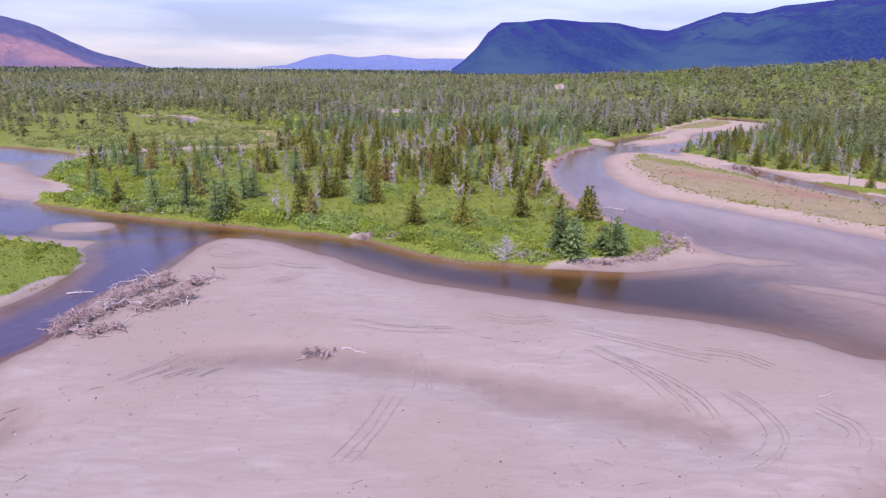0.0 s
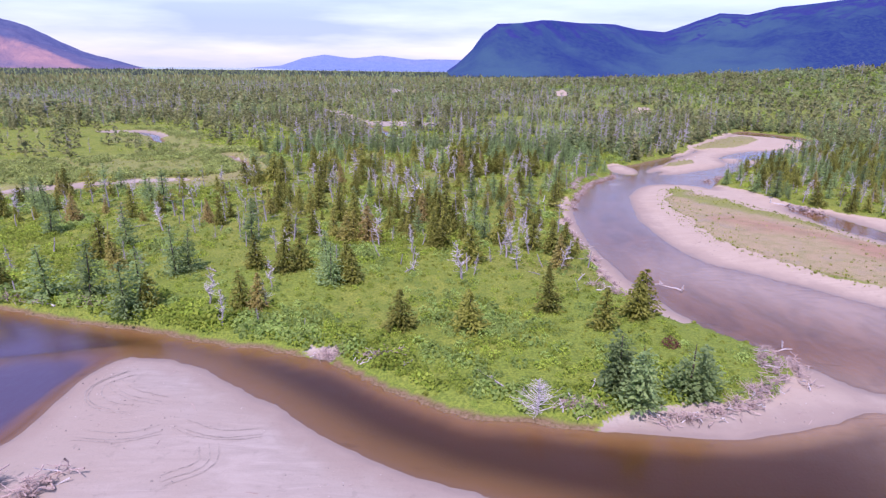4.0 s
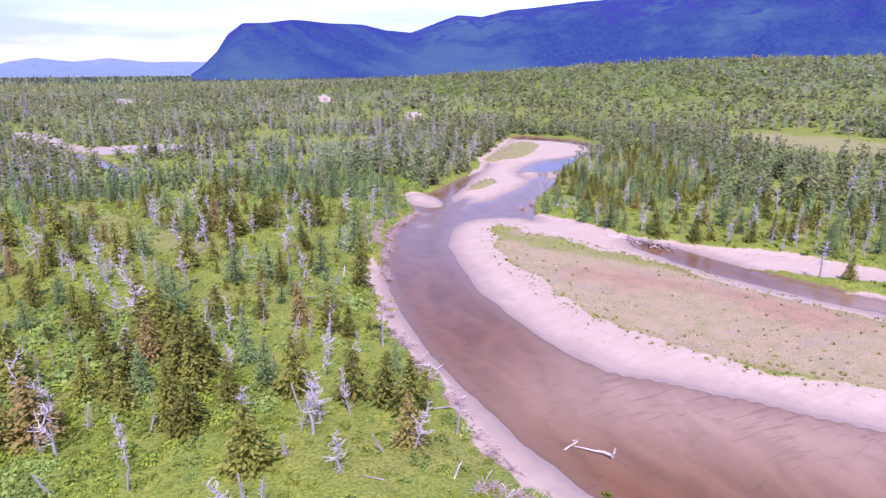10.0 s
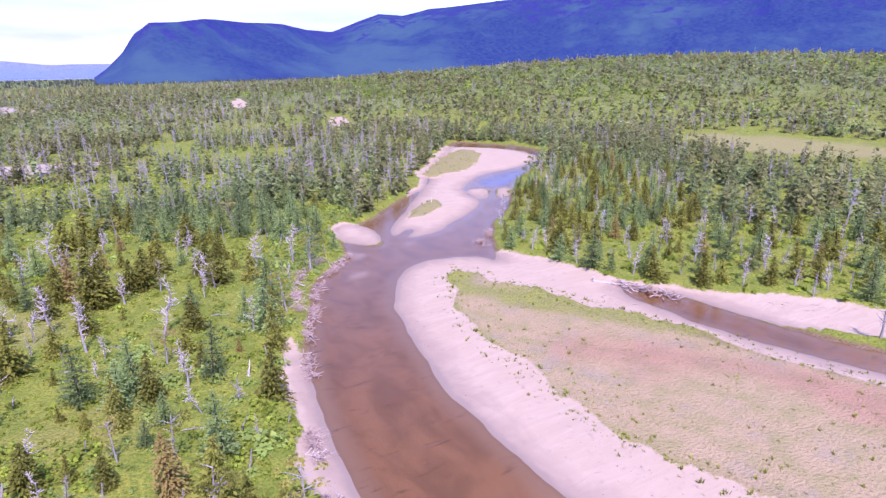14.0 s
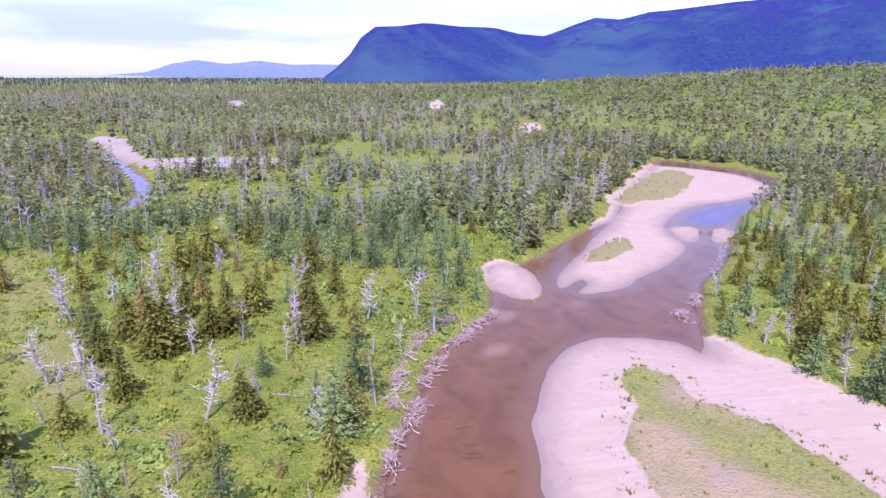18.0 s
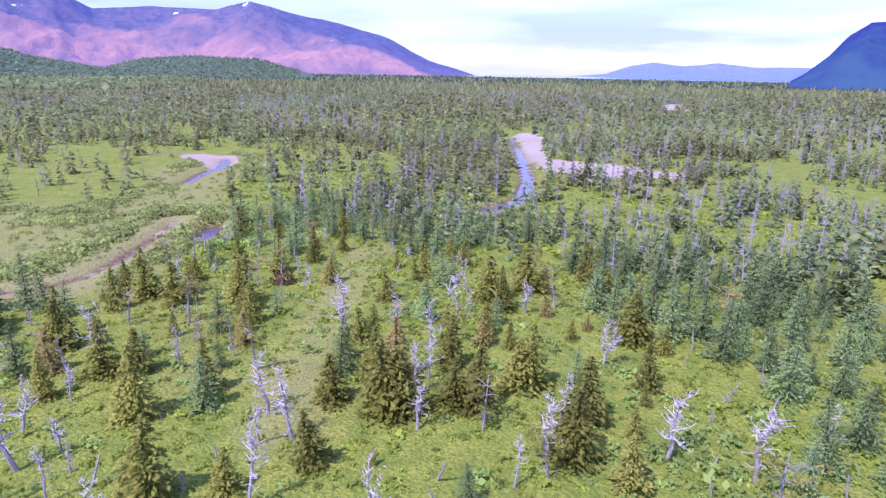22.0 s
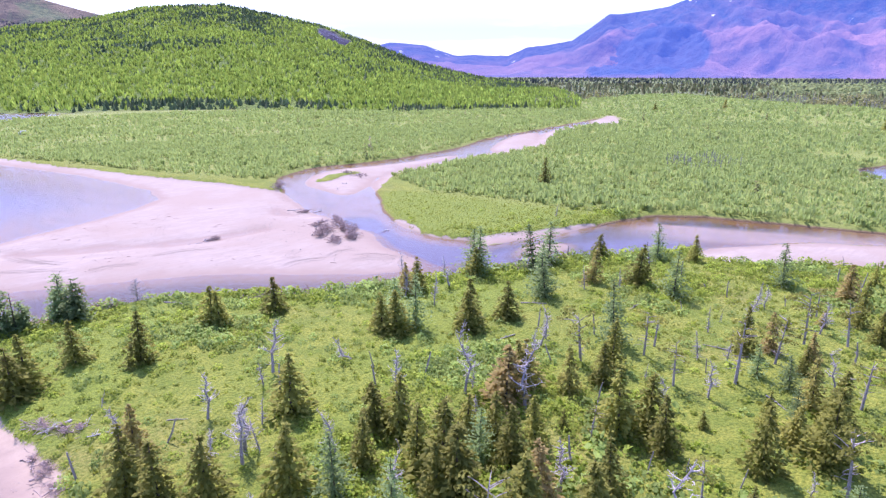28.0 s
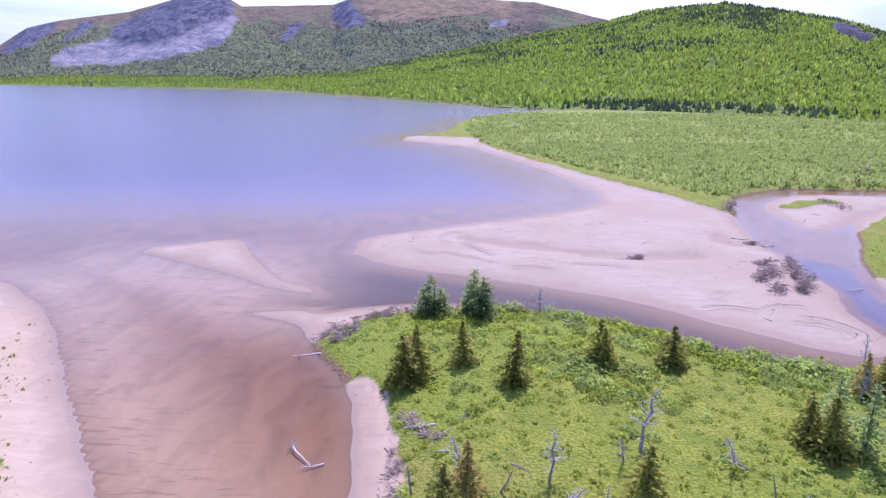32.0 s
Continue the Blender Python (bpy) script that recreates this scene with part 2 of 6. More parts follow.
def water_material():
    k = Nodes("water")
    k.n.remove(k.bsdf)
    out = k.n["Material Output"]
    trans, glos, fres, mix = (k.n.new(t) for t in ("ShaderNodeBsdfTransparent", "ShaderNodeBsdfGlossy", "ShaderNodeFresnel", "ShaderNodeMixShader"))
    trans.inputs["Color"].default_value = (0.8, 0.72, 0.62, 1)
    glos.inputs["Color"].default_value = (0.95, 0.96, 1.0, 1)
    glos.inputs["Roughness"].default_value = 0.11
    fres.inputs["IOR"].default_value = 1.35
    b = k.n.new("ShaderNodeBump")
    b.inputs["Strength"].default_value, b.inputs["Distance"].default_value = 0.7, 0.13
    waves = k.maths("ADD", k.noise(1.3, 4, 0.6, (1.0, 0.5, 1.0)), k.maths("MULTIPLY", k.noise(0.12, 3), 0.8))
    where = k.n.new("ShaderNodeSeparateXYZ")
    k.l.new(k.n.new("ShaderNodeNewGeometry").outputs["Position"], where.inputs[0])
    waves = k.maths("MULTIPLY", waves, k.ramp(where.outputs["Y"], -60.0, 30.0, 2.6, 1.0))
    k.put(waves, b.inputs["Height"])
    k.l.new(b.outputs["Normal"], glos.inputs["Normal"])
    k.l.new(b.outputs["Normal"], fres.inputs["Normal"])
    k.l.new(fres.outputs[0], mix.inputs[0])
    k.l.new(trans.outputs[0], mix.inputs[1])
    k.l.new(glos.outputs[0], mix.inputs[2])
    k.l.new(mix.outputs[0], out.inputs["Surface"])
    return k.mat


def hill_material(name, low, high, rock, rock_amount, glow=None, scale=1.0, relief=60.0, patchy=False, cliff=None, grain=0.7, fold=None, shaded_flank=None):
    """A far slope: woods below, bare rock with gullies above; glow is the airlight of a distant backdrop."""
    k = Nodes(name, 0.95, 0.05)
    up, g = k.attr("up"), k.noise(0.004 * scale, 8, 0.6, (1.0, 1.0, 0.45), warp=0.6)
    f, d = k.noise(0.02 * scale, 7, 0.65), k.noise(0.06 * scale, 5, 0.7)
    wood = k.mix(k.ramp(f, 0.35, 0.65), low, high)
    wood = k.mix(k.ramp(d, 0.45, 0.7, 0.0, grain), wood, tuple(c * 0.5 for c in low))
    if fold:
        wood = k.mix(k.ramp(k.noise(0.0016, 6, 0.6), 0.42, 0.6), wood, fold)
    stone = k.mix(k.ramp(f, 0.3, 0.7, 0.0, 0.5 if patchy else 1.0), rock, tuple(c * 0.55 for c in rock))
    stone = k.mix(k.ramp(d, 0.5, 0.72, 0.0, 0.25 if patchy else 0.6), stone, tuple(min(1, c * 1.35) for c in rock))
    where = k.maths("ADD", up, k.maths("MULTIPLY", k.maths("SUBTRACT", g, 0.5), 1.6))
    # sunlit middle slopes and a blue-shaded ridge, put into the colour by height
    if patchy:
        where = k.maths("ADD", k.maths("SUBTRACT", 1.15, k.maths("MULTIPLY", k.maths("ABSOLUTE", k.maths("SUBTRACT", up, 0.36)), 1.6)), k.maths("MULTIPLY", k.maths("SUBTRACT", g, 0.5), 2.3))
    col = k.mix(k.ramp(where, 1.0 - rock_amount - (0.55 if patchy else 0.1), 1.0 - rock_amount + (0.55 if patchy else 0.12)), wood, stone)
    if patchy:
        col = k.mix(k.maths("MULTIPLY", k.ramp(k.noise(0.012, 4, 0.5, (1.0, 1.0, 0.4)), 0.68, 0.71), k.ramp(up, 0.72, 0.85)), col, (0.8, 0.82, 0.85))
    # cloud shade on the flanks, painted as a darker bluish rock
    if shaded_flank:
        col = k.mix(k.maths("MULTIPLY", k.attr("shaded_flank"), 0.85), col, k.mix(k.ramp(f, 0.35, 0.65), shaded_flank, tuple(c * 1.7 for c in shaded_flank)))
    if cliff:
        col = k.mix(k.attr("scar"), col, k.mix(k.ramp(f, 0.35, 0.65), (0.27, 0.19, 0.1), (0.16, 0.14, 0.075)))
        col = k.mix(k.attr("scree"), col, k.mix(k.ramp(k.noise(0.03, 6, 0.65, (1.0, 1.0, 0.3)), 0.35, 0.65), (0.26, 0.255, 0.28), (0.165, 0.16, 0.18)))
        wall = k.noise(0.03, 7, 0.7, (1.0, 1.0, 0.45), warp=0.8)
        col = k.mix(k.attr("cliff"), col, k.mix(k.ramp(wall, 0.42, 0.58), tuple(c * 0.45 for c in cliff), cliff))
    k.bump(k.maths("ADD", g, k.maths("MULTIPLY", f, 0.4)), 1.0, relief / scale)
    # haze is added as a blue glow of the slope itself
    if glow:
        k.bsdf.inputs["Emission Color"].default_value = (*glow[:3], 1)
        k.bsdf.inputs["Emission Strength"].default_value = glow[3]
    return k.done(col)


def bark_material(name, a, b):
    k = Nodes(name, 0.85, 0.2)
    grain = k.noise(6.0, 4, 0.6, (3.0, 3.0, 0.5))
    tint = k.n.new("ShaderNodeObjectInfo").outputs["Random"]
    return k.done(k.mix(k.ramp(tint, 0, 1, 0, 0.35), k.mix(k.ramp(grain, 0.3, 0.7), a, b), tuple(c * 0.6 for c in a)))


GROUND, WATER = ground_material(), water_material()
SPRUCE = leaf_material("spruce_needles", (0.175, 0.19, 0.036), (0.4, 0.405, 0.09), (0.33, 0.225, 0.11))
LARCH = leaf_material("larch_needles", (0.175, 0.265, 0.105), (0.32, 0.425, 0.165))
BUSH = leaf_material("shrub_leaves", (0.208, 0.312, 0.036), (0.42, 0.51, 0.077), object_tint=False)
SOFT_BUSH = leaf_material("soft_shrub_leaves", (0.23, 0.35, 0.085), (0.39, 0.51, 0.13), object_tint=False)
CREEK_WILLOW = leaf_material("creek_willow_leaves", (0.25, 0.32, 0.09), (0.39, 0.46, 0.135), object_tint=False)
WILLOW = leaf_material("willow_leaves", (0.375, 0.495, 0.145), (0.48, 0.61, 0.185), object_tint=False)
TUFT = leaf_material("grass_tufts", (0.2, 0.26, 0.032), (0.38, 0.42, 0.062), (0.42, 0.37, 0.12), object_tint=False)
# spruce needles darkened and blued: distant cloud shadow put into the colour
SPRUCE_SHADED = leaf_material("shaded_distant_spruce", (0.07, 0.1, 0.085), (0.125, 0.16, 0.12), object_tint=False)
SPRUCE_FAR = leaf_material("spruce_wood", (0.175, 0.195, 0.08), (0.345, 0.355, 0.145), (0.36, 0.32, 0.24), object_tint=False)
LARCH_FAR = leaf_material("larch_wood", (0.18, 0.25, 0.1), (0.33, 0.405, 0.165), object_tint=False)
BIRCH_FAR = leaf_material("birch_wood", (0.165, 0.25, 0.045), (0.32, 0.42, 0.085), object_tint=False)
BIRCH_HILL = leaf_material("hillside_birch", (0.24, 0.38, 0.06), (0.43, 0.58, 0.1), object_tint=False)
HILL_SPRUCE = leaf_material("hillside_spruce", (0.15, 0.225, 0.1), (0.27, 0.35, 0.15), object_tint=False)
# leaves shifted to blue: the haze over the hill is in the colour
HAZED_HILL_TREES = leaf_material("hazed_hill_trees", (0.12, 0.19, 0.115), (0.21, 0.29, 0.17), object_tint=False)
# birch green dulled, with the haze of distance mixed into it
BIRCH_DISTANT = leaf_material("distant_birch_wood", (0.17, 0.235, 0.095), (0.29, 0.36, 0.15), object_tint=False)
BARK = bark_material("brown_bark", (0.13, 0.105, 0.085), (0.07, 0.055, 0.045))
GREY = bark_material("weathered_wood", (0.4, 0.36, 0.36), (0.22, 0.195, 0.2))
PALE = bark_material("bleached_wood", (0.62, 0.57, 0.56), (0.4, 0.36, 0.355))
GREY_FAR = bark_material("grey_wood_far", (0.42, 0.385, 0.4), (0.26, 0.235, 0.245))


# ---- numbers of the plan ----
def hash2(ix, iy, seed):
    h = (ix.astype(np.int64) * 374761393 + iy.astype(np.int64) * 668265263 + seed * 974711) & 0x7FFFFFFF
    h = ((h ^ (h >> 13)) * 1274126177) & 0x7FFFFFFF
    return ((h ^ (h >> 16)) & 0xFFFF) / 65535.0


def value_noise(x, y, size, seed=0, octaves=3):
    """Smooth noise from -1 to 1."""
    x, y = np.asarray(x, float) / size, np.asarray(y, float) / size
    total, amp, norm = 0.0, 1.0, 0.0
    for o in range(octaves):
        ix, iy = np.floor(x), np.floor(y)
        fx, fy = x - ix, y - iy
        fx, fy = fx * fx * (3 - 2 * fx), fy * fy * (3 - 2 * fy)
        a, b = hash2(ix, iy, seed + o), hash2(ix + 1, iy, seed + o)
        c, d = hash2(ix, iy + 1, seed + o), hash2(ix + 1, iy + 1, seed + o)
        total = total + amp * ((a * (1 - fx) + b * fx) * (1 - fy) + (c * (1 - fx) + d * fx) * fy)
        norm += amp
        x, y, amp = x * 2.03 + 11.3, y * 2.03 + 5.7, amp * 0.5
    return 2 * total / norm - 1


def smooth(v, low, high):
    s = np.clip((v - low) / (high - low), 0, 1)
    return s * s * (3 - 2 * s)


def rounded(poly, closed=True):
    """One round of corner cutting."""
    p = np.array(poly, float)
    q = np.roll(p, -1, 0) if closed else p[1:]
    a = p if closed else p[:-1]
    out = np.stack([0.75 * a + 0.25 * q, 0.25 * a + 0.75 * q], 1).reshape(-1, 2)
    return out if closed else np.concatenate([p[:1], out, p[-1:]])


def line_distance(line, x, y):
    best = np.full(np.shape(x), 1e9)
    for (ax, ay), (bx, by) in zip(line[:-1], line[1:]):
        dx, dy = bx - ax, by - ay
        s = np.clip(((x - ax) * dx + (y - ay) * dy) / (dx * dx + dy * dy + 1e-9), 0, 1)
        best = np.minimum(best, np.hypot(x - ax - s * dx, y - ay - s * dy))
    return best


def area_distance(poly, x, y):
    """Metres to the edge of a polygon: negative inside."""
    p = rounded(poly)
    d = line_distance(np.concatenate([p, p[:1]]), x, y)
    inside = np.zeros(np.shape(x), bool)
    for (ax, ay), (bx, by) in zip(p, np.roll(p, -1, 0)):
        cross = (ay > y) != (by > y)
        if abs(by - ay) > 1e-9:
            inside ^= cross & (x < (bx - ax) * (y - ay) / (by - ay) + ax)
    return np.where(inside, -d, d)


RIVER = [(44, 88), (40, 97), (32.6, 108), (29.8, 121), (28.4, 136), (28, 150), (30, 168), (34, 186), (42, 207), (46, 211), (48, 214), (52, 218), (53, 223), (55, 230), (57, 239), (61, 242),
         (63, 240), (71, 247), (87, 264), (96, 271), (103, 282), (106, 287), (112, 298), (140, 334), (150, 350), (158, 364), (166, 360), (172, 346), (178, 333), (176, 314), (158, 294), (134, 275), (115, 253),
         (101, 234), (91, 226), (86, 219), (82, 213), (79, 207), (75, 199), (73, 207),
         (61, 208), (53, 199), (48, 187), (44, 168), (43, 150), (44, 136), (51, 128), (65, 111), (82, 89), (103, 72)]
CHANNEL = [(44, 87), (36, 83), (27, 81), (20, 81), (11, 83), (1, 84), (-6, 87), (-11, 94), (-15, 96), (-32, 102), (-54, 108), (-70, 114), (-85, 120), (-92, 137),
           (-103, 160), (-107, 183), (-130, 198), (-151, 203), (-168, 199), (-184, 184), (-194, 169), (-207, 146), (-226, 131), (-252, 108),
           (-216, 102), (-201, 120), (-196, 142), (-170, 174), (-145, 172), (-131, 147), (-121, 126), (-109, 101), (-87, 96), (-72, 97), (-57, 93), (-44, 97), (-36, 98), (-20, 92), (-8, 84), (2, 79), (12, 76), (30, 75), (44, 80)]
CHANNEL_WEST = [(-66, 34), (-72, 20), (-85, 8), (-101, 1), (-142, -10), (-184, -20), (-240, -62), (-300, -78), (-371, -104), (-371, -112), (-247, -71), (-192, -57), (-149, -30), (-98, -19),
                (-76, -22), (-58, -12), (-50, 2), (-44, 24), (-40, 46), (-42, 53), (-40, 58), (-42, 70), (-38, 78), (-38, 90), (-36, 96), (-30, 99), (-45, 100), (-57, 93), (-48, 78), (-52, 60)]
CHANNEL_SOUTH = [(-40, 101), (-36, 96), (-28, 95), (-18, 88), (-12, 82), (-4, 76), (2, 74), (12, 70), (26, 65), (37, 61), (43, 53), (60, 55), (60, 86), (46, 85), (36, 82), (27, 80.3), (18, 80.3), (10, 82), (0, 85), (-15, 98)]
LAKE = [(43, 53), (45, 43), (25, 31), (-4, 15), (-19, -2), (-10, -40), (-5, -57), (13, -101), (24, -128), (52, -146), (64, -161), (48, -180), (36, -205), (34, -276), (-5, -336), (-48, -392),
        (-60, -412), (-4, -453), (84, -560), (227, -753), (503, -1012), (784, -1109), (1207, -1334), (2600, -1700), (3200, -300), (420, 20), (150, 55), (103, 72), (82, 90), (60, 90), (44, 80)]
BACKWATER = [(82, 178), (88, 176), (91, 163), (93, 150), (98, 138), (112, 115), (105, 110), (91, 136), (87, 148), (83, 160)]
ISLET = [(89, 54), (78, 60), (64, 67), (50, 77), (43, 77), (55, 70), (66, 52), (70, 45), (76, 47)]
POINT_BAR = [(103, 70), (82, 89), (65, 111), (50, 128), (42, 136), (42, 168), (46, 188), (53, 202), (61, 210), (74, 210), (82, 180), (88, 150), (96, 135), (130, 100), (200, 60)]
BAR_GRASS = [(65, 201), (56, 184), (54, 168), (53, 154), (54, 142), (60, 129), (70, 118), (80, 104), (95, 98), (100, 112), (88, 133), (85, 143), (82, 154), (79, 164), (73, 177), (68, 190)]
SAND_BAR = [(44, 53), (37, 62), (12, 70), (-4, 76), (-18, 88), (-28, 96), (-38, 97), (-38, 78), (-44, 70), (-42, 50), (-44, 24), (-40, 6), (-24, -24), (4, -87), (22, -137), (20, -160), (66, -162), (30, -120),
            (-3, -57), (-17, -2), (25, 29), (46, 42)]
UPPER_BAR = [(149, 352), (158, 346), (168, 331), (168, 313), (163, 302), (148, 290), (137, 286), (123, 283), (105, 265), (102, 255), (101, 247), (92, 237), (82, 230), (75, 225), (67, 223.5), (72, 229), (71, 231),
             (66, 226), (66, 230), (70, 237), (75, 243), (83, 254), (99, 275), (105, 284), (104, 289), (140, 336)]
FOREST_BAR = [(56, 240), (61, 243), (65, 235), (60.5, 220.5), (57, 224), (54, 231)]
SAND_TONGUES = [[(104, 263), (113, 262), (105, 249), (101, 249)], [(115, 260), (119, 259), (112, 248), (106, 248)]]
CHANNEL_BAR = [(-77, 126), (-88, 139), (-101, 150), (-119, 170), (-138, 174), (-128, 165), (-119, 146), (-108, 133), (-95, 126), (-85, 121)]
WEST_BARS = [[(-150, -13), (-200, -52), (-244, -68), (-192, -20), (-166, -11)], [(-304, -84), (-382, -121), (-338, -76), (-290, -55)]]
BAR_TUFTS = [(90, 91), (80, 92), (70, 104), (65, 113), (70, 114), (84, 101), (95, 97)]
GRASS_BAR = [(104, 284), (107, 293), (138, 332), (152, 338), (145, 315), (123, 290), (114, 286)]
ISLE_GRASS = [(73, 236), (81, 247), (90, 255), (89, 247), (81, 238)]
BROOK_BANK = [(-46, 392), (-20, 390), (10, 387), (14, 372), (-12, 365), (-34, 364)]
BROOK_TIP = [(-92, 464), (-82, 478), (-66, 464), (-60, 430)]
FAR_SANDS = [(126, 1090, 24, 120), (116, 640, 6, 40), (144, 480, 6, 26), (-53, 740, 8, 45)]
BEACHES = [
    FOREST_BAR,  # pale bar by the forest bank
    UPPER_BAR,
    CHANNEL_BAR, *WEST_BARS, BROOK_BANK, BROOK_TIP, *SAND_TONGUES,
    [(25, 143), (26, 166), (29, 184), (33, 187), (31, 160), (29, 140)],  # strip along the forest bank
    [(33, 107), (30.5, 105), (26, 117), (25.3, 123), (26, 130), (26, 143), (29.5, 145), (31, 122), (36, 108)],
    [(47, 87), (36, 81), (20, 80), (12, 82), (20, 86), (31, 86), (37, 91), (40, 98), (44, 92)],  # spit of the point
    [(-10, 96), (-14, 99), (-18, 98), (-14, 94)],
    [(-79, 121), (-93, 137), (-108, 162), (-104, 182), (-113, 176), (-117, 160), (-104, 140), (-90, 118)],
    [(-67, 34), (-72, 20), (-85, 8), (-101, 1), (-115, -8), (-90, -10), (-70, 0), (-62, 18)],
    [(-52, 60), (-46, 77), (-48, 90), (-57, 94), (-72, 98), (-88, 97), (-74, 94), (-56, 88), (-52, 77)],
    [(80, 196), (84, 182), (92, 172), (99, 164), (112, 146), (108, 138), (94, 150), (89, 165), (82, 180)],
    [(-250, -62), (-290, -74), (-240, -56), (-184, -14), (-130, 2), (-150, -12), (-190, -30)],
    [(-112, 178), (-107, 184), (-90, 196), (-72, 202), (-66, 205), (-74, 206), (-92, 199), (-110, 188)],
]
CREEK = [(-107, 183), (-90, 194), (-78, 200), (-67, 202), (-60, 208), (-55, 217), (-60, 228), (-66, 238), (-75, 252)]
CREEK_MEADOW = [(-108, 188), (-143, 204), (-150, 222), (-114, 238), (-100, 259), (-118, 276), (-147, 312), (-148, 345), (-104, 312), (-97, 280), (-78, 268), (-56, 250), (-47, 222), (-57, 206), (-78, 199)]
POND = [(-58, 244), (-61, 247), (-65, 253)]
BEND = [(-112, 284), (-121, 297), (-126, 308), (-134, 319), (-141, 325)]
BEND_SAND = [(-162, 318), (-153, 329), (-139, 330), (-125, 318), (-118, 300), (-128, 306), (-142, 314)]
BROOK = [(-24, 296), (-20, 315), (-26, 335), (-36, 360), (-56, 400), (-76, 440), (-84, 462)]
BROOK_SAND = [(-72, 462), (-58, 420), (-42, 386)]
POOL = [(-44, 60), (-45.5, 66), (-45, 78), (-47, 92), (-60, 105), (-80, 113)]
BLUE_REACH = [(120, 270), (140, 283), (160, 299), (170, 314)]
BLUE_POOL = [(-126, 186), (-150, 191), (-170, 189), (-188, 178)]
BLUE_POND = [(-205, 116), (-228, 118)]
DARK_REACH = [(-104, 101), (-115, 121), (-128, 146), (-143, 166)]
SHOALS = [(66.5, 220.8, 1.1), (62, 218.3, 0.7), (53.6, 218, 1.5), (49.6, 206.8, 1.6)]
WEST_MARGIN = [(-96, 6), (-130, -3), (-184, -17), (-240, -58), (-300, -74)]
BEND_BAR = [(-56, 8), (-64, -4), (-77, -14), (-101, -11), (-140, -17), (-130, -8), (-84, 7), (-70, 24), (-58, 32), (-56, 20)]
HOLLOW = [(-24, 53), (-14, 54), (-4, 52), (6, 48), (14, 45), (22, 42)]
MARSH_GREEN = [(-66, 33), (-80, 50), (-92, 84), (-88, 95), (-57, 91), (-50, 86), (-49, 77), (-54, 60)]
GRASS_LANE = [(-26, 257), (-14, 231), (-6, 214), (2, 202)]
FAR_FLAT = [(264, 322), (283, 281), (290, 240), (256, 222), (230, 269)]


def water_distance(x, y):
    d = np.minimum.reduce([area_distance(p, x, y) for p in (RIVER, CHANNEL, CHANNEL_WEST, CHANNEL_SOUTH, LAKE, BACKWATER)])
    for line, half in ((CREEK, 0.9), (POND, 2.2), (BEND, 2.0), (BROOK, 2.8)):
        d = np.minimum(d, line_distance(rounded(line, False), x, y) - half)
    d = np.maximum(d, -area_distance(ISLET, x, y))
    d = np.maximum(d, 3.6 - np.hypot((x + 61.5) * 0.6, y - 102))
    for bar in (BEND_BAR, *WEST_BARS, CHANNEL_BAR, UPPER_BAR, FOREST_BAR, *SAND_TONGUES):
        d = np.maximum(d, -area_distance(bar, x, y))
    return d + 0.7 * value_noise(x, y, 7, 3) + 0.25 * value_noise(x, y, 2.2, 9, 2)


def far_sand(x, y):
    """Metres to the gravel flats out in the forest, long in the direction of the valley."""
    best = np.full(np.shape(x), 1e9)
    for a, b, half, long in FAR_SANDS:
        q = math.hypot(a - 34, b - 146)
        ux, uy = (a - 34) / q, (b - 146) / q
        along, across = (x - a) * ux + (y - b) * uy, (x - a) * uy - (y - b) * ux
        best = np.minimum(best, (np.hypot(along / long, across / half) - 1) * half)
    return best


def sand_amount(x, y):
    d = np.minimum.reduce([area_distance(p, x, y) for p in [SAND_BAR, POINT_BAR] + BEACHES] + [area_distance(ISLET, x, y) - 6, area_distance(POINT_BAR, x, y) - 3.5, area_distance(SAND_BAR, x, y) - 2.5, area_distance(BEACHES[1], x, y) - 3, line_distance(WEST_MARGIN, x, y) - 6, np.hypot(x - 48, y - 89) - 8])
    d = np.minimum(d, line_distance(BROOK_SAND, x, y) - 5)
    d = np.minimum(d, line_distance(rounded(CREEK, False), x, y) - 0.4 - 2.8 * smooth(-x, 74, 88))
    d = np.minimum(d, area_distance(BEND_SAND, x, y))
    d = np.minimum(d, np.hypot((x + 61.5) * 0.6, y - 102) - 6)
    d = np.minimum(d, area_distance(BEND_BAR, x, y) - 4)
    d = np.minimum(d, far_sand(x, y))
    d = np.maximum(d, 2.6 - line_distance([(-64, 7), (-71, 2), (-77, 1)], x, y) + value_noise(x, y, 3, 13))
    d = np.maximum(d, -np.minimum(area_distance(GRASS_BAR, x, y), area_distance(ISLE_GRASS, x, y)) + value_noise(x, y, 4, 12))
    grass = area_distance(BAR_GRASS, x, y) + 1.5 * value_noise(x, y, 9, 5)
    d = np.maximum(d, -grass)
    d = np.maximum(d, -area_distance(MARSH_GREEN, x, y) - 1.5)
    return 1 - smooth(d + 1.6 * value_noise(x, y, 5, 8), -1.0, 1.0)


def hills(x, y):
    """The broad rise of the eastern woods and the faint roll of the plain."""
    far = np.hypot(x - 10, y - 120)
    east = 40 * np.exp(-(((x - 720) / 520) ** 2 + ((y - 640) / 520) ** 2)) * smooth(far, 260, 700)
    return east + smooth(far, 350, 1500) * 2.0 * (1 + value_noise(x, y, 420, 21)) * smooth(y, -150, 300)


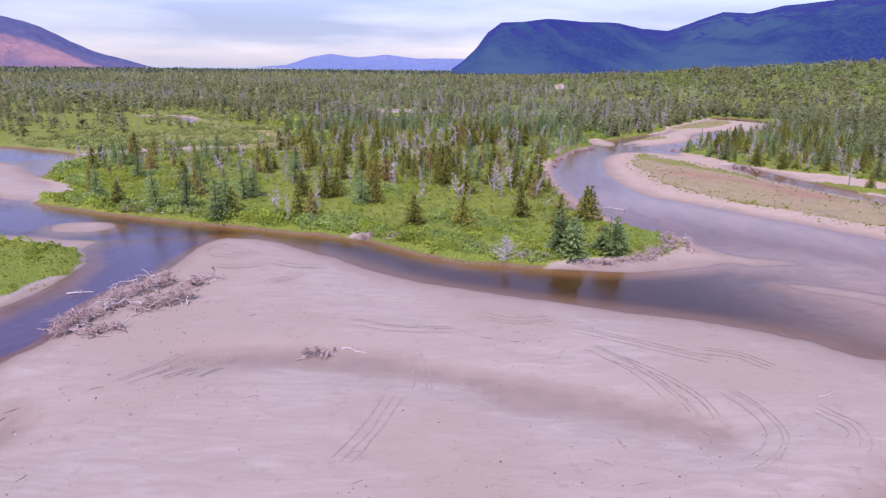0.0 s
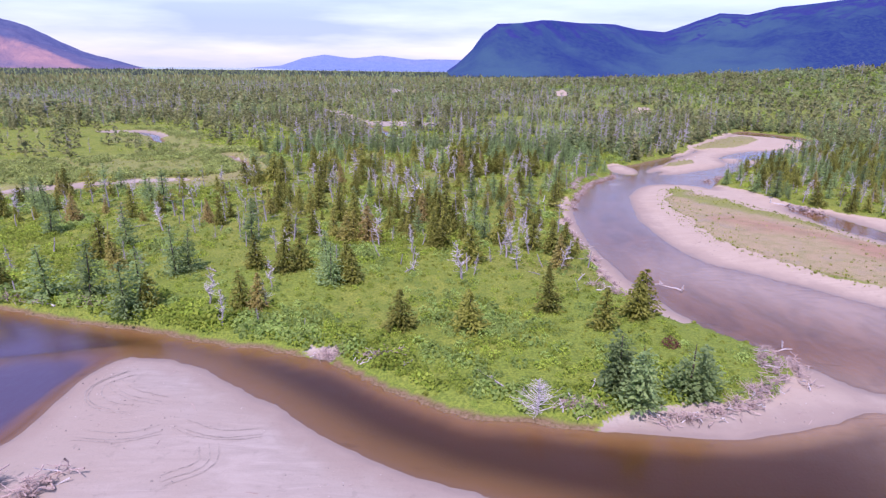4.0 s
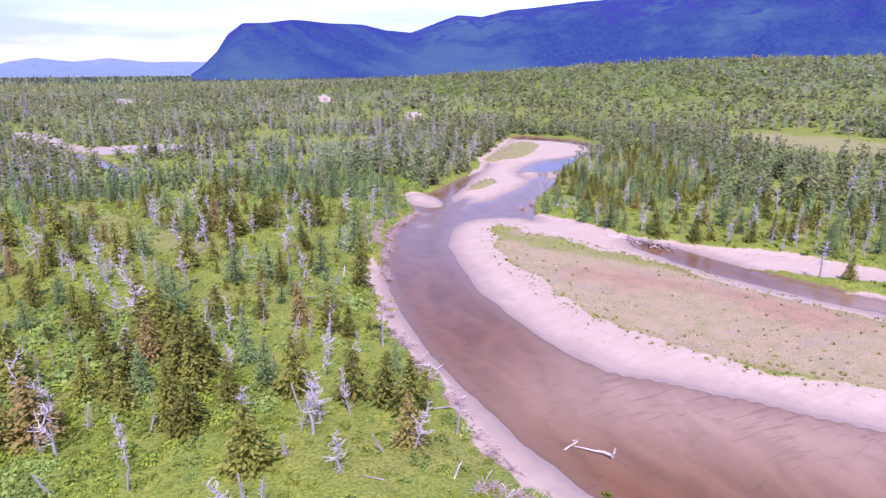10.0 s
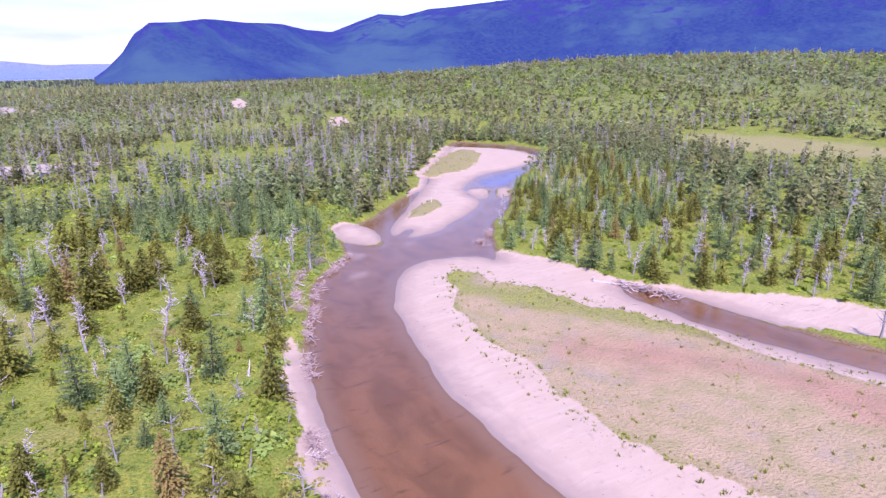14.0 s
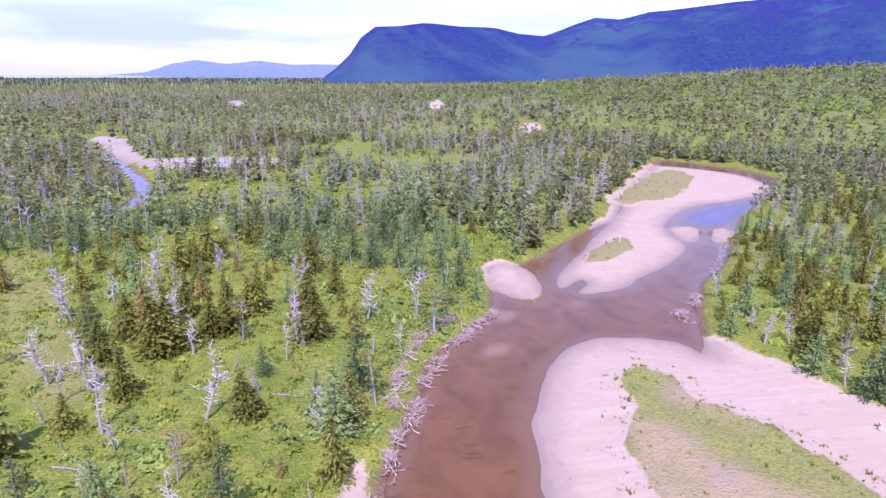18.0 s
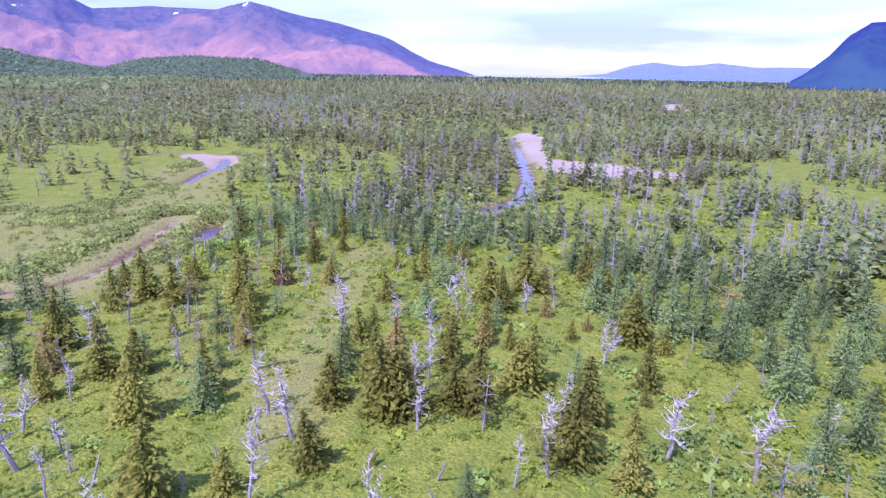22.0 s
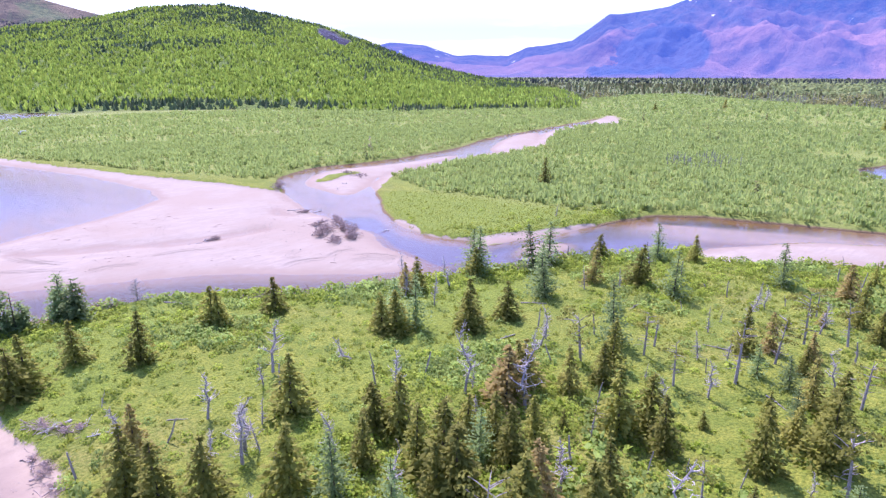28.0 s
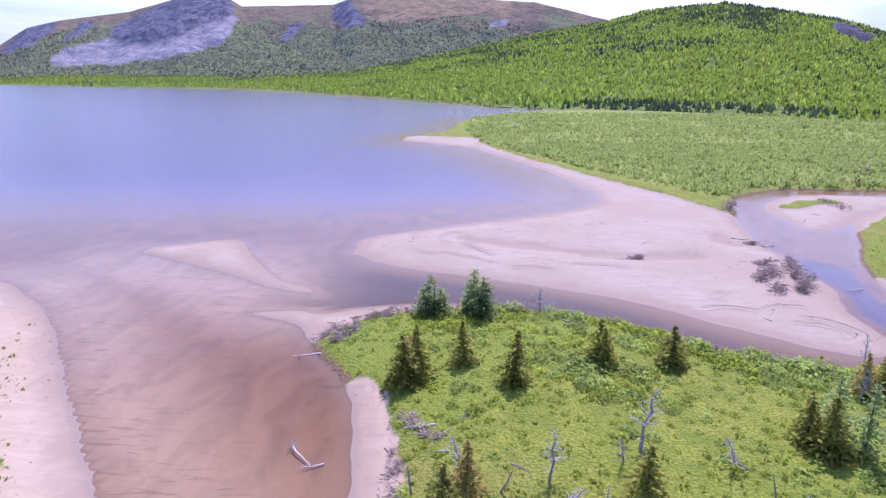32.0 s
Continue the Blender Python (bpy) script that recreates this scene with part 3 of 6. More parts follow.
def shoal_water(x, y):
    """1 over the pale sand shallows at the river mouth and in the western channel."""
    edge = np.minimum(area_distance(POINT_BAR, x, y), area_distance(ISLET, x, y) - 4)
    mouth = smooth(-edge, -21, -3) * smooth(-y, -150, -125) * smooth(y, 40, 70) * (1 - smooth(x, 90, 120))
    west = 1 - smooth(line_distance([(-50, 66), (-58, 92), (-84, 104), (-100, 114), (-114, 134), (-126, 150)], x, y), 5, 10)
    return np.maximum(np.maximum(mouth, 0.8 * west * smooth(-x, 62, 74)), 0.55 * sand_shoal(x, y))


def sand_shoal(x, y):
    """1 on the pale lobes of sand just under the river."""
    out = np.zeros(np.shape(x))
    for a, b, r in SHOALS:
        u, v = (x - a) * 0.8 + (y - b) * 0.6, (y - b) * 0.8 - (x - a) * 0.6
        out = np.maximum(out, 1 - smooth(np.hypot(u * 0.55, v) + 0.9 * value_noise(x, y, 2.5, 33), r * 0.5, r * 1.3))
    return out


def peat_channel(x, y):
    """1 in the dark channel between the sand bar and the point."""
    gut = 1 - smooth(np.minimum(area_distance(CHANNEL_SOUTH, x, y), area_distance(CHANNEL, x, y)), -3, 2)
    return gut * (1 - smooth(x, 30, 62)) * smooth(x, -100, -80)


def ground_height(x, y, dw=None, sand=None):
    dw = water_distance(x, y) if dw is None else dw
    sand = sand_amount(x, y) if sand is None else sand
    bank = 0.95 * smooth(dw, 0.0, 1.3) + 0.35 * smooth(dw, 2, 18) * (1 + 0.6 * value_noise(x, y, 12, 2))
    beach = np.minimum(0.085 * dw, 0.55 + 0.12 * value_noise(x, y, 14, 4)) + 0.04 * smooth(dw, 1, 4) * value_noise(x, y, 5, 14)
    hollow = np.minimum(line_distance(HOLLOW, x, y), line_distance([(-36, 44), (-33, 41), (-36, 36)], x, y)) + 1.5 * value_noise(x, y, 6, 44)
    beach = np.maximum(beach - 0.56 * np.exp(-((hollow / 3.0) ** 2)) * smooth(dw, 3, 8), np.minimum(beach, 0.05))
    low = np.maximum(sand, 1 - smooth(area_distance(BAR_GRASS, x, y), -1, 2))
    land = bank * (1 - low) + beach * low
    lake = smooth(-y, -40, 60) * smooth(x, -60, 0)
    river = np.minimum(0.07 * -dw, 0.36 + 0.14 * value_noise(x, y, 13, 6))
    gut = peat_channel(x, y)
    river = river * (1 - 0.45 * sand_shoal(x, y))
    river = river * (1 - 0.8 * shoal_water(x, y) * smooth(x, 20, 30))
    river = river * (1 - gut) + gut * np.minimum(np.minimum(0.3 * -dw, 0.95), 0.03 + 0.1 * np.maximum(area_distance(SAND_BAR, x, y), 0))
    blue = 1 - smooth(line_distance(BLUE_REACH, x, y), 3, 7)
    blue = np.maximum(blue, 1 - smooth(np.minimum(line_distance(BLUE_POOL, x, y) - 5, line_distance(BLUE_POND, x, y) - 8), 3, 7))
    blue = np.maximum(blue, 0.75 * (1 - smooth(line_distance(DARK_REACH, x, y), 3, 6)))
    river = river * (1 - blue) + blue * np.minimum(0.4 * -dw, 1.2)
    pool = 1 - smooth(line_distance(POOL, x, y), 5, 12)
    river = river * (1 - pool) + pool * np.minimum(0.3 * -dw, 1.2)
    bed = river * (1 - lake) + lake * np.minimum(0.012 * -dw, 3.0)
    return np.where(dw > 0, land + hills(x, y), -np.maximum(bed, np.minimum(0.085 * -dw, 0.03)))


def mesh_object(name, verts, faces, material, attributes=(), smooth_shade=True, parent=None, link=True):
    """A mesh from arrays: all faces with the same number of corners."""
    verts, faces = np.asarray(verts, np.float32), np.asarray(faces, np.int32)
    me = bpy.data.meshes.new(name)
    me.vertices.add(len(verts))
    me.vertices.foreach_set("co", verts.ravel())
    me.loops.add(faces.size)
    me.loops.foreach_set("vertex_index", faces.ravel())
    me.polygons.add(len(faces))
    me.polygons.foreach_set("loop_start", np.arange(len(faces), dtype=np.int32) * faces.shape[1])
    me.polygons.foreach_set("use_smooth", np.full(len(faces), smooth_shade))
    for key, values in attributes:
        a = me.attributes.new(key, "FLOAT", "POINT")
        a.data.foreach_set("value", np.asarray(values, np.float32))
    me.materials.append(material)
    me.update(calc_edges=True)
    if not link:
        return me
    ob = new(name, me)
    if parent:
        ob.parent = parent
    return ob


def grid_faces(rows, cols):
    i = (np.arange(rows - 1)[:, None] * cols + np.arange(cols - 1)).ravel()
    return np.stack([i, i + 1, i + cols + 1, i + cols], 1)


def axis_steps(low, high, step, limit, grow=1.045):
    """Even steps in the middle, widening steps outside."""
    out = list(np.arange(low, high + step, step))
    for sign, end in ((-1, low), (1, out[-1])):
        d, p, more = step, end, []
        while abs(p) < limit:
            d *= grow
            p += sign * d
            more.append(p)
        out = more[::-1] + out if sign < 0 else out + more
    return np.array(out)


def build_ground():
    xs, ys = axis_steps(-130, 112, 1.25, 4700, 1.05), axis_steps(-30, 262, 1.25, 4700, 1.05)
    x, y = (a.ravel() for a in np.meshgrid(xs, ys))
    dw, sand = water_distance(x, y), sand_amount(x, y)
    z = ground_height(x, y, dw, sand)
    far = np.hypot(x - 10, y - 120)
    z = z - 12 * smooth(far, 2500, 4500)
    lush = smooth(value_noise(x, y, 18, 31), -0.1, 0.5) * smooth(-y, -170, -110)
    lush = np.maximum(lush, 1 - smooth(area_distance(MARSH_GREEN, x, y), -2, 2))
    lush = np.maximum(lush, 0.3 * (1 - smooth(area_distance(CREEK_MEADOW, x, y), -3, 3)))
    lush = np.maximum(lush, 0.8 * smooth(-x, 100, 125) * smooth(-y, -250, -200))
    dry = 1 - smooth(area_distance(BAR_GRASS, x, y), -1, 1.5)
    dry = np.maximum(dry, 0.5 * (1 - smooth(area_distance(FAR_FLAT, x, y), -1, 4)))
    dry = np.maximum(dry, 0.5 * (1 - smooth(line_distance(CREEK, x, y) + 3 * value_noise(x, y, 8, 66, 2), 3, 13)))
    dry = np.maximum(dry, 0.6 * (1 - smooth(np.minimum(area_distance(GRASS_BAR, x, y), area_distance(ISLE_GRASS, x, y)), 0, 3)))
    dry = np.maximum(dry, 0.25 * (1 - smooth(line_distance(GRASS_LANE, x, y), 1.5, 5)))
    dry = np.maximum(dry, 0.28 * (1 - smooth(area_distance(CREEK_MEADOW, x, y) + 6 * value_noise(x, y, 14, 68, 2), -2, 6)))
    strip = line_distance([(64, 199), (62, 190), (70, 177), (76, 168), (82, 158)], x, y) + 2.5 * value_noise(x, y, 5, 62)
    dry = dry * (1 - 0.7 * (1 - smooth(strip, 1, 5)))
    rust = 1 - smooth(line_distance([(62, 163), (70, 157), (76, 150), (79, 144), (82, 134)], x, y) + 4 * value_noise(x, y, 8, 63), 0, 7)
    rust = np.maximum(rust, 1 - smooth(line_distance([(52, 146), (54, 138), (57, 130), (64, 121)], x, y) + 2 * value_noise(x, y, 5, 64), 0.5, 3))
    # where the bed is painted with depth blue and sky reflection
    deep_sky_tint = smooth(-dw, 6, 40) * smooth(-y, -45, 30)
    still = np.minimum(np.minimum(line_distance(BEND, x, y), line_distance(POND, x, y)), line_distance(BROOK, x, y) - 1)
    deep_sky_tint = np.maximum(deep_sky_tint, 0.7 * (1 - smooth(still, 3, 5)))
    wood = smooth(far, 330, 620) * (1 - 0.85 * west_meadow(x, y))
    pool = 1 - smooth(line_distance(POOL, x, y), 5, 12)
    deep_sky_tint = np.maximum(deep_sky_tint, np.maximum(0.55 * pool, 0.85 * (1 - smooth(np.minimum(np.minimum(line_distance(BLUE_REACH, x, y), line_distance(BLUE_POOL, x, y) - 6), line_distance(BLUE_POND, x, y) - 12), 2, 9))) * smooth(-dw, 0.5, 3.5))
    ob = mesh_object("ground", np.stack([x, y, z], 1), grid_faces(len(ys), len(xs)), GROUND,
                     (("sand", sand), ("lush", lush), ("dry", dry), ("rust", rust), ("peat", peat_channel(x, y)), ("shoal", shoal_water(x, y)), ("pink", smooth(x, 12, 30) * smooth(y, 78, 100)), ("deep_sky_tint", deep_sky_tint), ("meadow", west_meadow(x, y)), ("hill", wood)))
    return tagged(ob, "river delta ground of grass, bare sand bars and stream beds", "ground", kind="structure")


def west_meadow(x, y):
    """1 in the open bush meadow west of the river, 0 in the woods."""
    p = [(-92, 95), (-110, 100), (-125, 150), (-150, 172), (-200, 160), (-235, 135), (-300, 200), (-330, 300), (-470, 330), (-560, 80), (-660, -140), (-800, -330), (-560, -290),
         (-420, -195), (-320, -235), (-270, -285), (-180, -345), (-60, -405), (-5, -336), (34, -276), (22, -140), (-4, -87), (-30, -30), (-50, 0), (-60, -14), (-120, -25), (-70, 30)]
    return 1 - smooth(area_distance(p, x, y), -6, 6)


build_ground()
_w = 4600.0
tagged(mesh_object("water", [(-_w, -_w, 0), (_w, -_w, 0), (_w, _w, 0), (-_w, _w, 0)], [(0, 1, 2, 3)], WATER),
       "shallow brown river water and blue lake", "water", kind="structure")


# ---- mountains ----
def patch(a, e, polys):
    """1 where a heading and height angle fall in one of the polygons, with a ragged edge."""
    d = np.minimum.reduce([area_distance(p, a, e) for p in polys])
    return 1 - smooth(d + 0.25 * value_noise(a, e * 2, 0.9, 23, 3), -0.12, 0.12)


CLIFFS = [[(149.3, 2.7), (151, 3.9), (155.3, 5.9), (158.4, 6.0), (159.6, 4.7), (155.8, 3.3), (153.1, 2.0), (150.2, 2.2)], [(142, 1.2), (143.7, 2.9), (146.3, 3.7), (145.5, 2.5), (142.8, 1.1)],
          [(146, 2.2), (148.3, 3.8), (148.5, 3.2), (146.3, 1.9)], [(167, 5.0), (168.4, 6.2), (169.7, 4.6), (170.3, 3.6), (167.2, 3.6)], [(162.3, 2.0), (163.5, 3.8), (165.2, 4.1), (164.2, 3.2)]]
SCREES = [[(144.6, 0.3), (146.6, 1.8), (150, 2.5), (153, 2.2), (155.8, 3.4), (159.6, 4.8), (158.3, 2.1), (153.1, 0.85), (147.8, 0.4)], [(181, 4.0), (182.5, 4.3), (182.4, 3.7), (180.8, 3.6)]]
# outlines of the flanks that get painted shade, by heading and height angle
SHADED_FLANKS = [[(-44, 5.6), (-39, 4.6), (-34, 3.4), (-29.5, 1.6), (-26, 0.2), (-26, -0.8), (-31, -0.6), (-33.5, 1.0), (-38, 2.2), (-43, 3.2)], [(-59.5, 6.2), (-57.2, 5.4), (-56.8, 3.4), (-58.5, 3.6)]]
WEST_SHADED_FLANKS = [[(-131, -0.4), (-127.5, 1.4), (-125, 2.6), (-122.8, 3.7), (-120, 3.6), (-118.5, 1.8), (-119.5, -0.4)]]
HILL_CLIFF = [[(207.4, 3.7), (209.2, 3.1), (210.9, 2.3), (209.8, 1.9), (208, 2.6)]]
SCARS = [[(169.4, 6.8), (176, 7), (182.8, 6.6), (182.6, 4.0), (180.5, 4.9), (175.4, 4.3), (170, 3.8)]]


def slope_mesh(name, origin, base, ridge, material, near=None, rows=46, step=0.22, rugged=1.0, power=1.3, label="", eye=34.0, foot=-4.0, patches=()):
    """A mountain side: base and ridge give, by heading, the distance of its foot and the distance and angle of its crest. Returns a function of its surface."""
    base, ridge = np.array(base, float), np.array(ridge, float)
    az = np.arange(ridge[0, 0], ridge[-1, 0] + step, step)
    rb = np.interp(az, base[:, 0], base[:, 1])
    rr = np.interp(az, ridge[:, 0], ridge[:, 1])
    wob = value_noise(az, az * 0 + 3, 1.1, 7, 4) * 0.05 + value_noise(az, az * 0, 3.3, 17, 2) * 0.04
    top = eye + rr * np.tan(np.radians(np.interp(az, ridge[:, 0], ridge[:, 2]) + wob * rugged))
    s = np.linspace(0, 1, rows)

    def place(a, s):
        b, r, t = np.interp(a, az, rb), np.interp(a, az, rr), np.interp(a, az, top)
        dist = b + (r - b) * s
        x, y = origin[0] + dist * np.sin(np.radians(a)), origin[1] + dist * np.cos(np.radians(a))
        rough = rugged * (value_noise(x, y, 330, 5, 4) * 0.16 + np.abs(value_noise(x, y, 150, 15, 4)) * -0.12) * np.minimum(1, 3.5 * s) * np.minimum(1, 4 * (1 - s))
        z = foot + (t - foot) * np.clip(s ** power + rough, -0.05, 1.02)
        return x, y, z

    a2, s2 = np.meshgrid(az, np.append(s, 1.25))
    x, y, z = place(a2.ravel(), np.minimum(s2.ravel(), 1.0))
    back = s2.ravel() > 1
    x = np.where(back, origin[0] + (x - origin[0]) * 1.08, x)
    y = np.where(back, origin[1] + (y - origin[1]) * 1.08, y)
    z = np.where(back, -30, z)
    steep = [(key, patch(a2.ravel(), np.degrees(np.arctan2(z - eye, np.hypot(x - origin[0], y - origin[1]))), polys)) for key, polys in patches]
    ob = mesh_object(name, np.stack([x, y, z], 1), grid_faces(rows + 1, len(az)), material, [("up", np.minimum(s2.ravel(), 1))] + steep)
    tagged(ob, label, "mountain", kind="structure")
    return place


NORTH, WEST = (8, 80), (36, 178)
SOUTH = (22, 174)
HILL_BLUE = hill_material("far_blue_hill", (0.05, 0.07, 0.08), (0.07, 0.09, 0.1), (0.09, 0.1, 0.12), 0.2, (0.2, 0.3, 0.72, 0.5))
# cloud shadow is put into these near-black base colours and the blue glow
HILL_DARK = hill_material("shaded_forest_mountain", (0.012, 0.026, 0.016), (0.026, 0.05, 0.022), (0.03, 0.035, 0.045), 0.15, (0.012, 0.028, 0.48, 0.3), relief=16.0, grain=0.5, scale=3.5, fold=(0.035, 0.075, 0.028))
HILL_RED = hill_material("bare_rust_mountain", (0.04, 0.05, 0.055), (0.11, 0.085, 0.075), (0.31, 0.165, 0.09), 0.3, (0.085, 0.115, 0.38, 0.4), patchy=True, relief=34.0, grain=0.4, shaded_flank=(0.03, 0.036, 0.045))
HILL_WEST = hill_material("hazy_bare_mountain", (0.03, 0.05, 0.055), (0.075, 0.07, 0.06), (0.24, 0.13, 0.085), 0.27, (0.06, 0.13, 0.52, 0.42), patchy=True, relief=34.0, grain=0.4, shaded_flank=(0.02, 0.035, 0.045))
# this range's blue cloud shade comes from its dark colours and glow
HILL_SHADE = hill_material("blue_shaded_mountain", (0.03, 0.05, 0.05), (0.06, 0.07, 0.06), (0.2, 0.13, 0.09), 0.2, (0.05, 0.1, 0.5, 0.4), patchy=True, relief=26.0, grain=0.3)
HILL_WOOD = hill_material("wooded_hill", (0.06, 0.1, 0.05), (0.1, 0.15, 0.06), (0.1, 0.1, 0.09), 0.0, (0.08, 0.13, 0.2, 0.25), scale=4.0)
HILL_NEAR = hill_material("wooded_slope", (0.11, 0.165, 0.05), (0.17, 0.24, 0.065), (0.2, 0.17, 0.13), 0.0, scale=5.0, grain=0.3, cliff=(0.085, 0.085, 0.13))
HILL_GREY = hill_material("brown_cliff_mountain", (0.09, 0.12, 0.05), (0.16, 0.18, 0.07), (0.19, 0.15, 0.085), 0.22, (0.09, 0.13, 0.32, 0.12), scale=1.6, relief=40.0, cliff=(0.13, 0.135, 0.17))

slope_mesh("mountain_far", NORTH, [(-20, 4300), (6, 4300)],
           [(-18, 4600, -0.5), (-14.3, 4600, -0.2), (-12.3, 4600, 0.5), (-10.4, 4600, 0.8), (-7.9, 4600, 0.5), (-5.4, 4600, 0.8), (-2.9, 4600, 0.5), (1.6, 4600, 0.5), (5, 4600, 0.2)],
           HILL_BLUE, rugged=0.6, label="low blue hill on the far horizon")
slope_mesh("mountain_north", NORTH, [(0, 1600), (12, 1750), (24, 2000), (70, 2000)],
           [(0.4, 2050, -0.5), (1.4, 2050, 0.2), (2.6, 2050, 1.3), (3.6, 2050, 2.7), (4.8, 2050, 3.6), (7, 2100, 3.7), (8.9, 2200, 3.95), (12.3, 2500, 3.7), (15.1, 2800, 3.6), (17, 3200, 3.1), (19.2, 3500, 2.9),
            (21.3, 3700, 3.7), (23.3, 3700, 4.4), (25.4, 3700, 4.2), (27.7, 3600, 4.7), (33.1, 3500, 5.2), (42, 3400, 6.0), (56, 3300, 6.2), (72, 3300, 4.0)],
           HILL_DARK, label="forested mountain with a cliff, dark blue cloud shadow painted in", power=1.15)
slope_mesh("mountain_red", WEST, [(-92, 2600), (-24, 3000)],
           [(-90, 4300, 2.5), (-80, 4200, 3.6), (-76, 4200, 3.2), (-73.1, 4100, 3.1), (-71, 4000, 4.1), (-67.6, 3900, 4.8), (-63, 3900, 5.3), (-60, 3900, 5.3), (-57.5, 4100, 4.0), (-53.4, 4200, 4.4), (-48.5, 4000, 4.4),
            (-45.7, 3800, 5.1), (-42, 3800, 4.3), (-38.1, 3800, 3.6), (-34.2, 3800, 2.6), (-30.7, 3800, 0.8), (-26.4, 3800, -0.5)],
           HILL_RED, rugged=1.5, label="bare rust-coloured mountain with snow streaks", patches=(("shaded_flank", SHADED_FLANKS),))
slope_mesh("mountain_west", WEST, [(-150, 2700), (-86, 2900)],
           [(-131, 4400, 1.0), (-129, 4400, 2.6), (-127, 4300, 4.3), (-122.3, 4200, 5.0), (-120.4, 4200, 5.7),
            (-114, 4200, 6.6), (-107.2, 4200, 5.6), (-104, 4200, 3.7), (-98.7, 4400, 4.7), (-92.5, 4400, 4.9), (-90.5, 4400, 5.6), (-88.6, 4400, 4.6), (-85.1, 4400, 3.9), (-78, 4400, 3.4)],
           HILL_WEST, rugged=1.7, rows=70, label="hazy violet mountain range with bare slopes", patches=(("shaded_flank", WEST_SHADED_FLANKS),))
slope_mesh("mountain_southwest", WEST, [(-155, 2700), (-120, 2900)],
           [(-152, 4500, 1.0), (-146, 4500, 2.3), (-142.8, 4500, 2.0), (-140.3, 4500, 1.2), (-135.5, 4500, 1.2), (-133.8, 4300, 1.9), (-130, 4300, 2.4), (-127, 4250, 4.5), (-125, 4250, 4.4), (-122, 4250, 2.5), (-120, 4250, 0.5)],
           HILL_SHADE, rugged=1.4, label="mountain with painted blue cloud shade and brown upper slopes")
wood_hill = slope_mesh("hill_green", WEST, [(-92, 1400), (-40, 1500)],
                       [(-91, 1800, -1.0), (-90, 1800, -0.2), (-88.7, 1800, 0.8), (-86.7, 1800, 1.85), (-83, 1800, 2.75), (-79, 1800, 3.2), (-76.8, 1800, 3.35), (-74.1, 1800, 3.0), (-72, 1850, 2.4), (-69.1, 1850, 2.4),
                        (-67.2, 1850, 2.2), (-64.5, 1850, 1.2), (-62, 1900, 0.4), (-59.5, 1900, 0.0), (-57.5, 1900, -0.4), (-54.5, 1950, 0.4), (-50.5, 1950, 0.7), (-45.4, 1950, 0.5), (-41.4, 1950, -0.5), (-40, 1950, -1.0)],
                       HILL_WOOD, rugged=0.5, label="rounded blue-green wooded hill", power=1.0)
grey_slope = slope_mesh("mountain_south", SOUTH, [(138, 2300), (160, 1700), (194, 1500)],
           [(139, 3200, 0.2), (142.2, 3200, 1.7), (144.1, 3200, 3.0), (146.4, 3200, 3.6), (151.1, 3100, 4.4), (154.9, 3000, 5.6), (158.4, 2900, 5.9), (159.7, 2900, 5.1), (167.2, 2800, 5.4), (168.6, 2700, 5.9),
            (176, 2600, 6.3), (184.7, 2500, 5.6), (190.8, 2400, 4.1), (194, 2400, 2.5)], HILL_GREY, rugged=1.0, rows=90, step=0.16, label="brown scree mountain with grey cliffs above the lake", patches=(("cliff", CLIFFS), ("scree", SCREES), ("scar", SCARS)))
south_slope = slope_mesh("hill_south", SOUTH, [(136, 2050), (142, 1917), (149, 1492), (158, 1279), (167, 948), (175, 735), (182, 622), (188, 588), (202, 555), (212, 500), (222, 520), (231, 560)],
                         [(138, 2600, -0.6), (150, 2300, -0.3), (160, 2000, -0.5), (168.5, 1800, -0.2), (172, 1750, 0.5), (176, 1700, 1.3), (180.4, 1650, 2.1), (186, 1600, 3.2), (191, 1580, 4.0), (194.1, 1550, 4.8),
                          (200, 1500, 5.2), (203, 1500, 4.7), (206.5, 1450, 4.0), (208.6, 1400, 3.5), (212.6, 1300, 2.1), (216.7, 1200, 0.5), (221.7, 1050, -0.7), (229.4, 800, -2.0), (232, 760, -2.8)],
                         HILL_NEAR, rugged=0.45, power=1.05, label="bright green wooded hillside above the lake", foot=0.3, patches=(("cliff", HILL_CLIFF),))


# ---- plants ----
rng = np.random.default_rng(7)


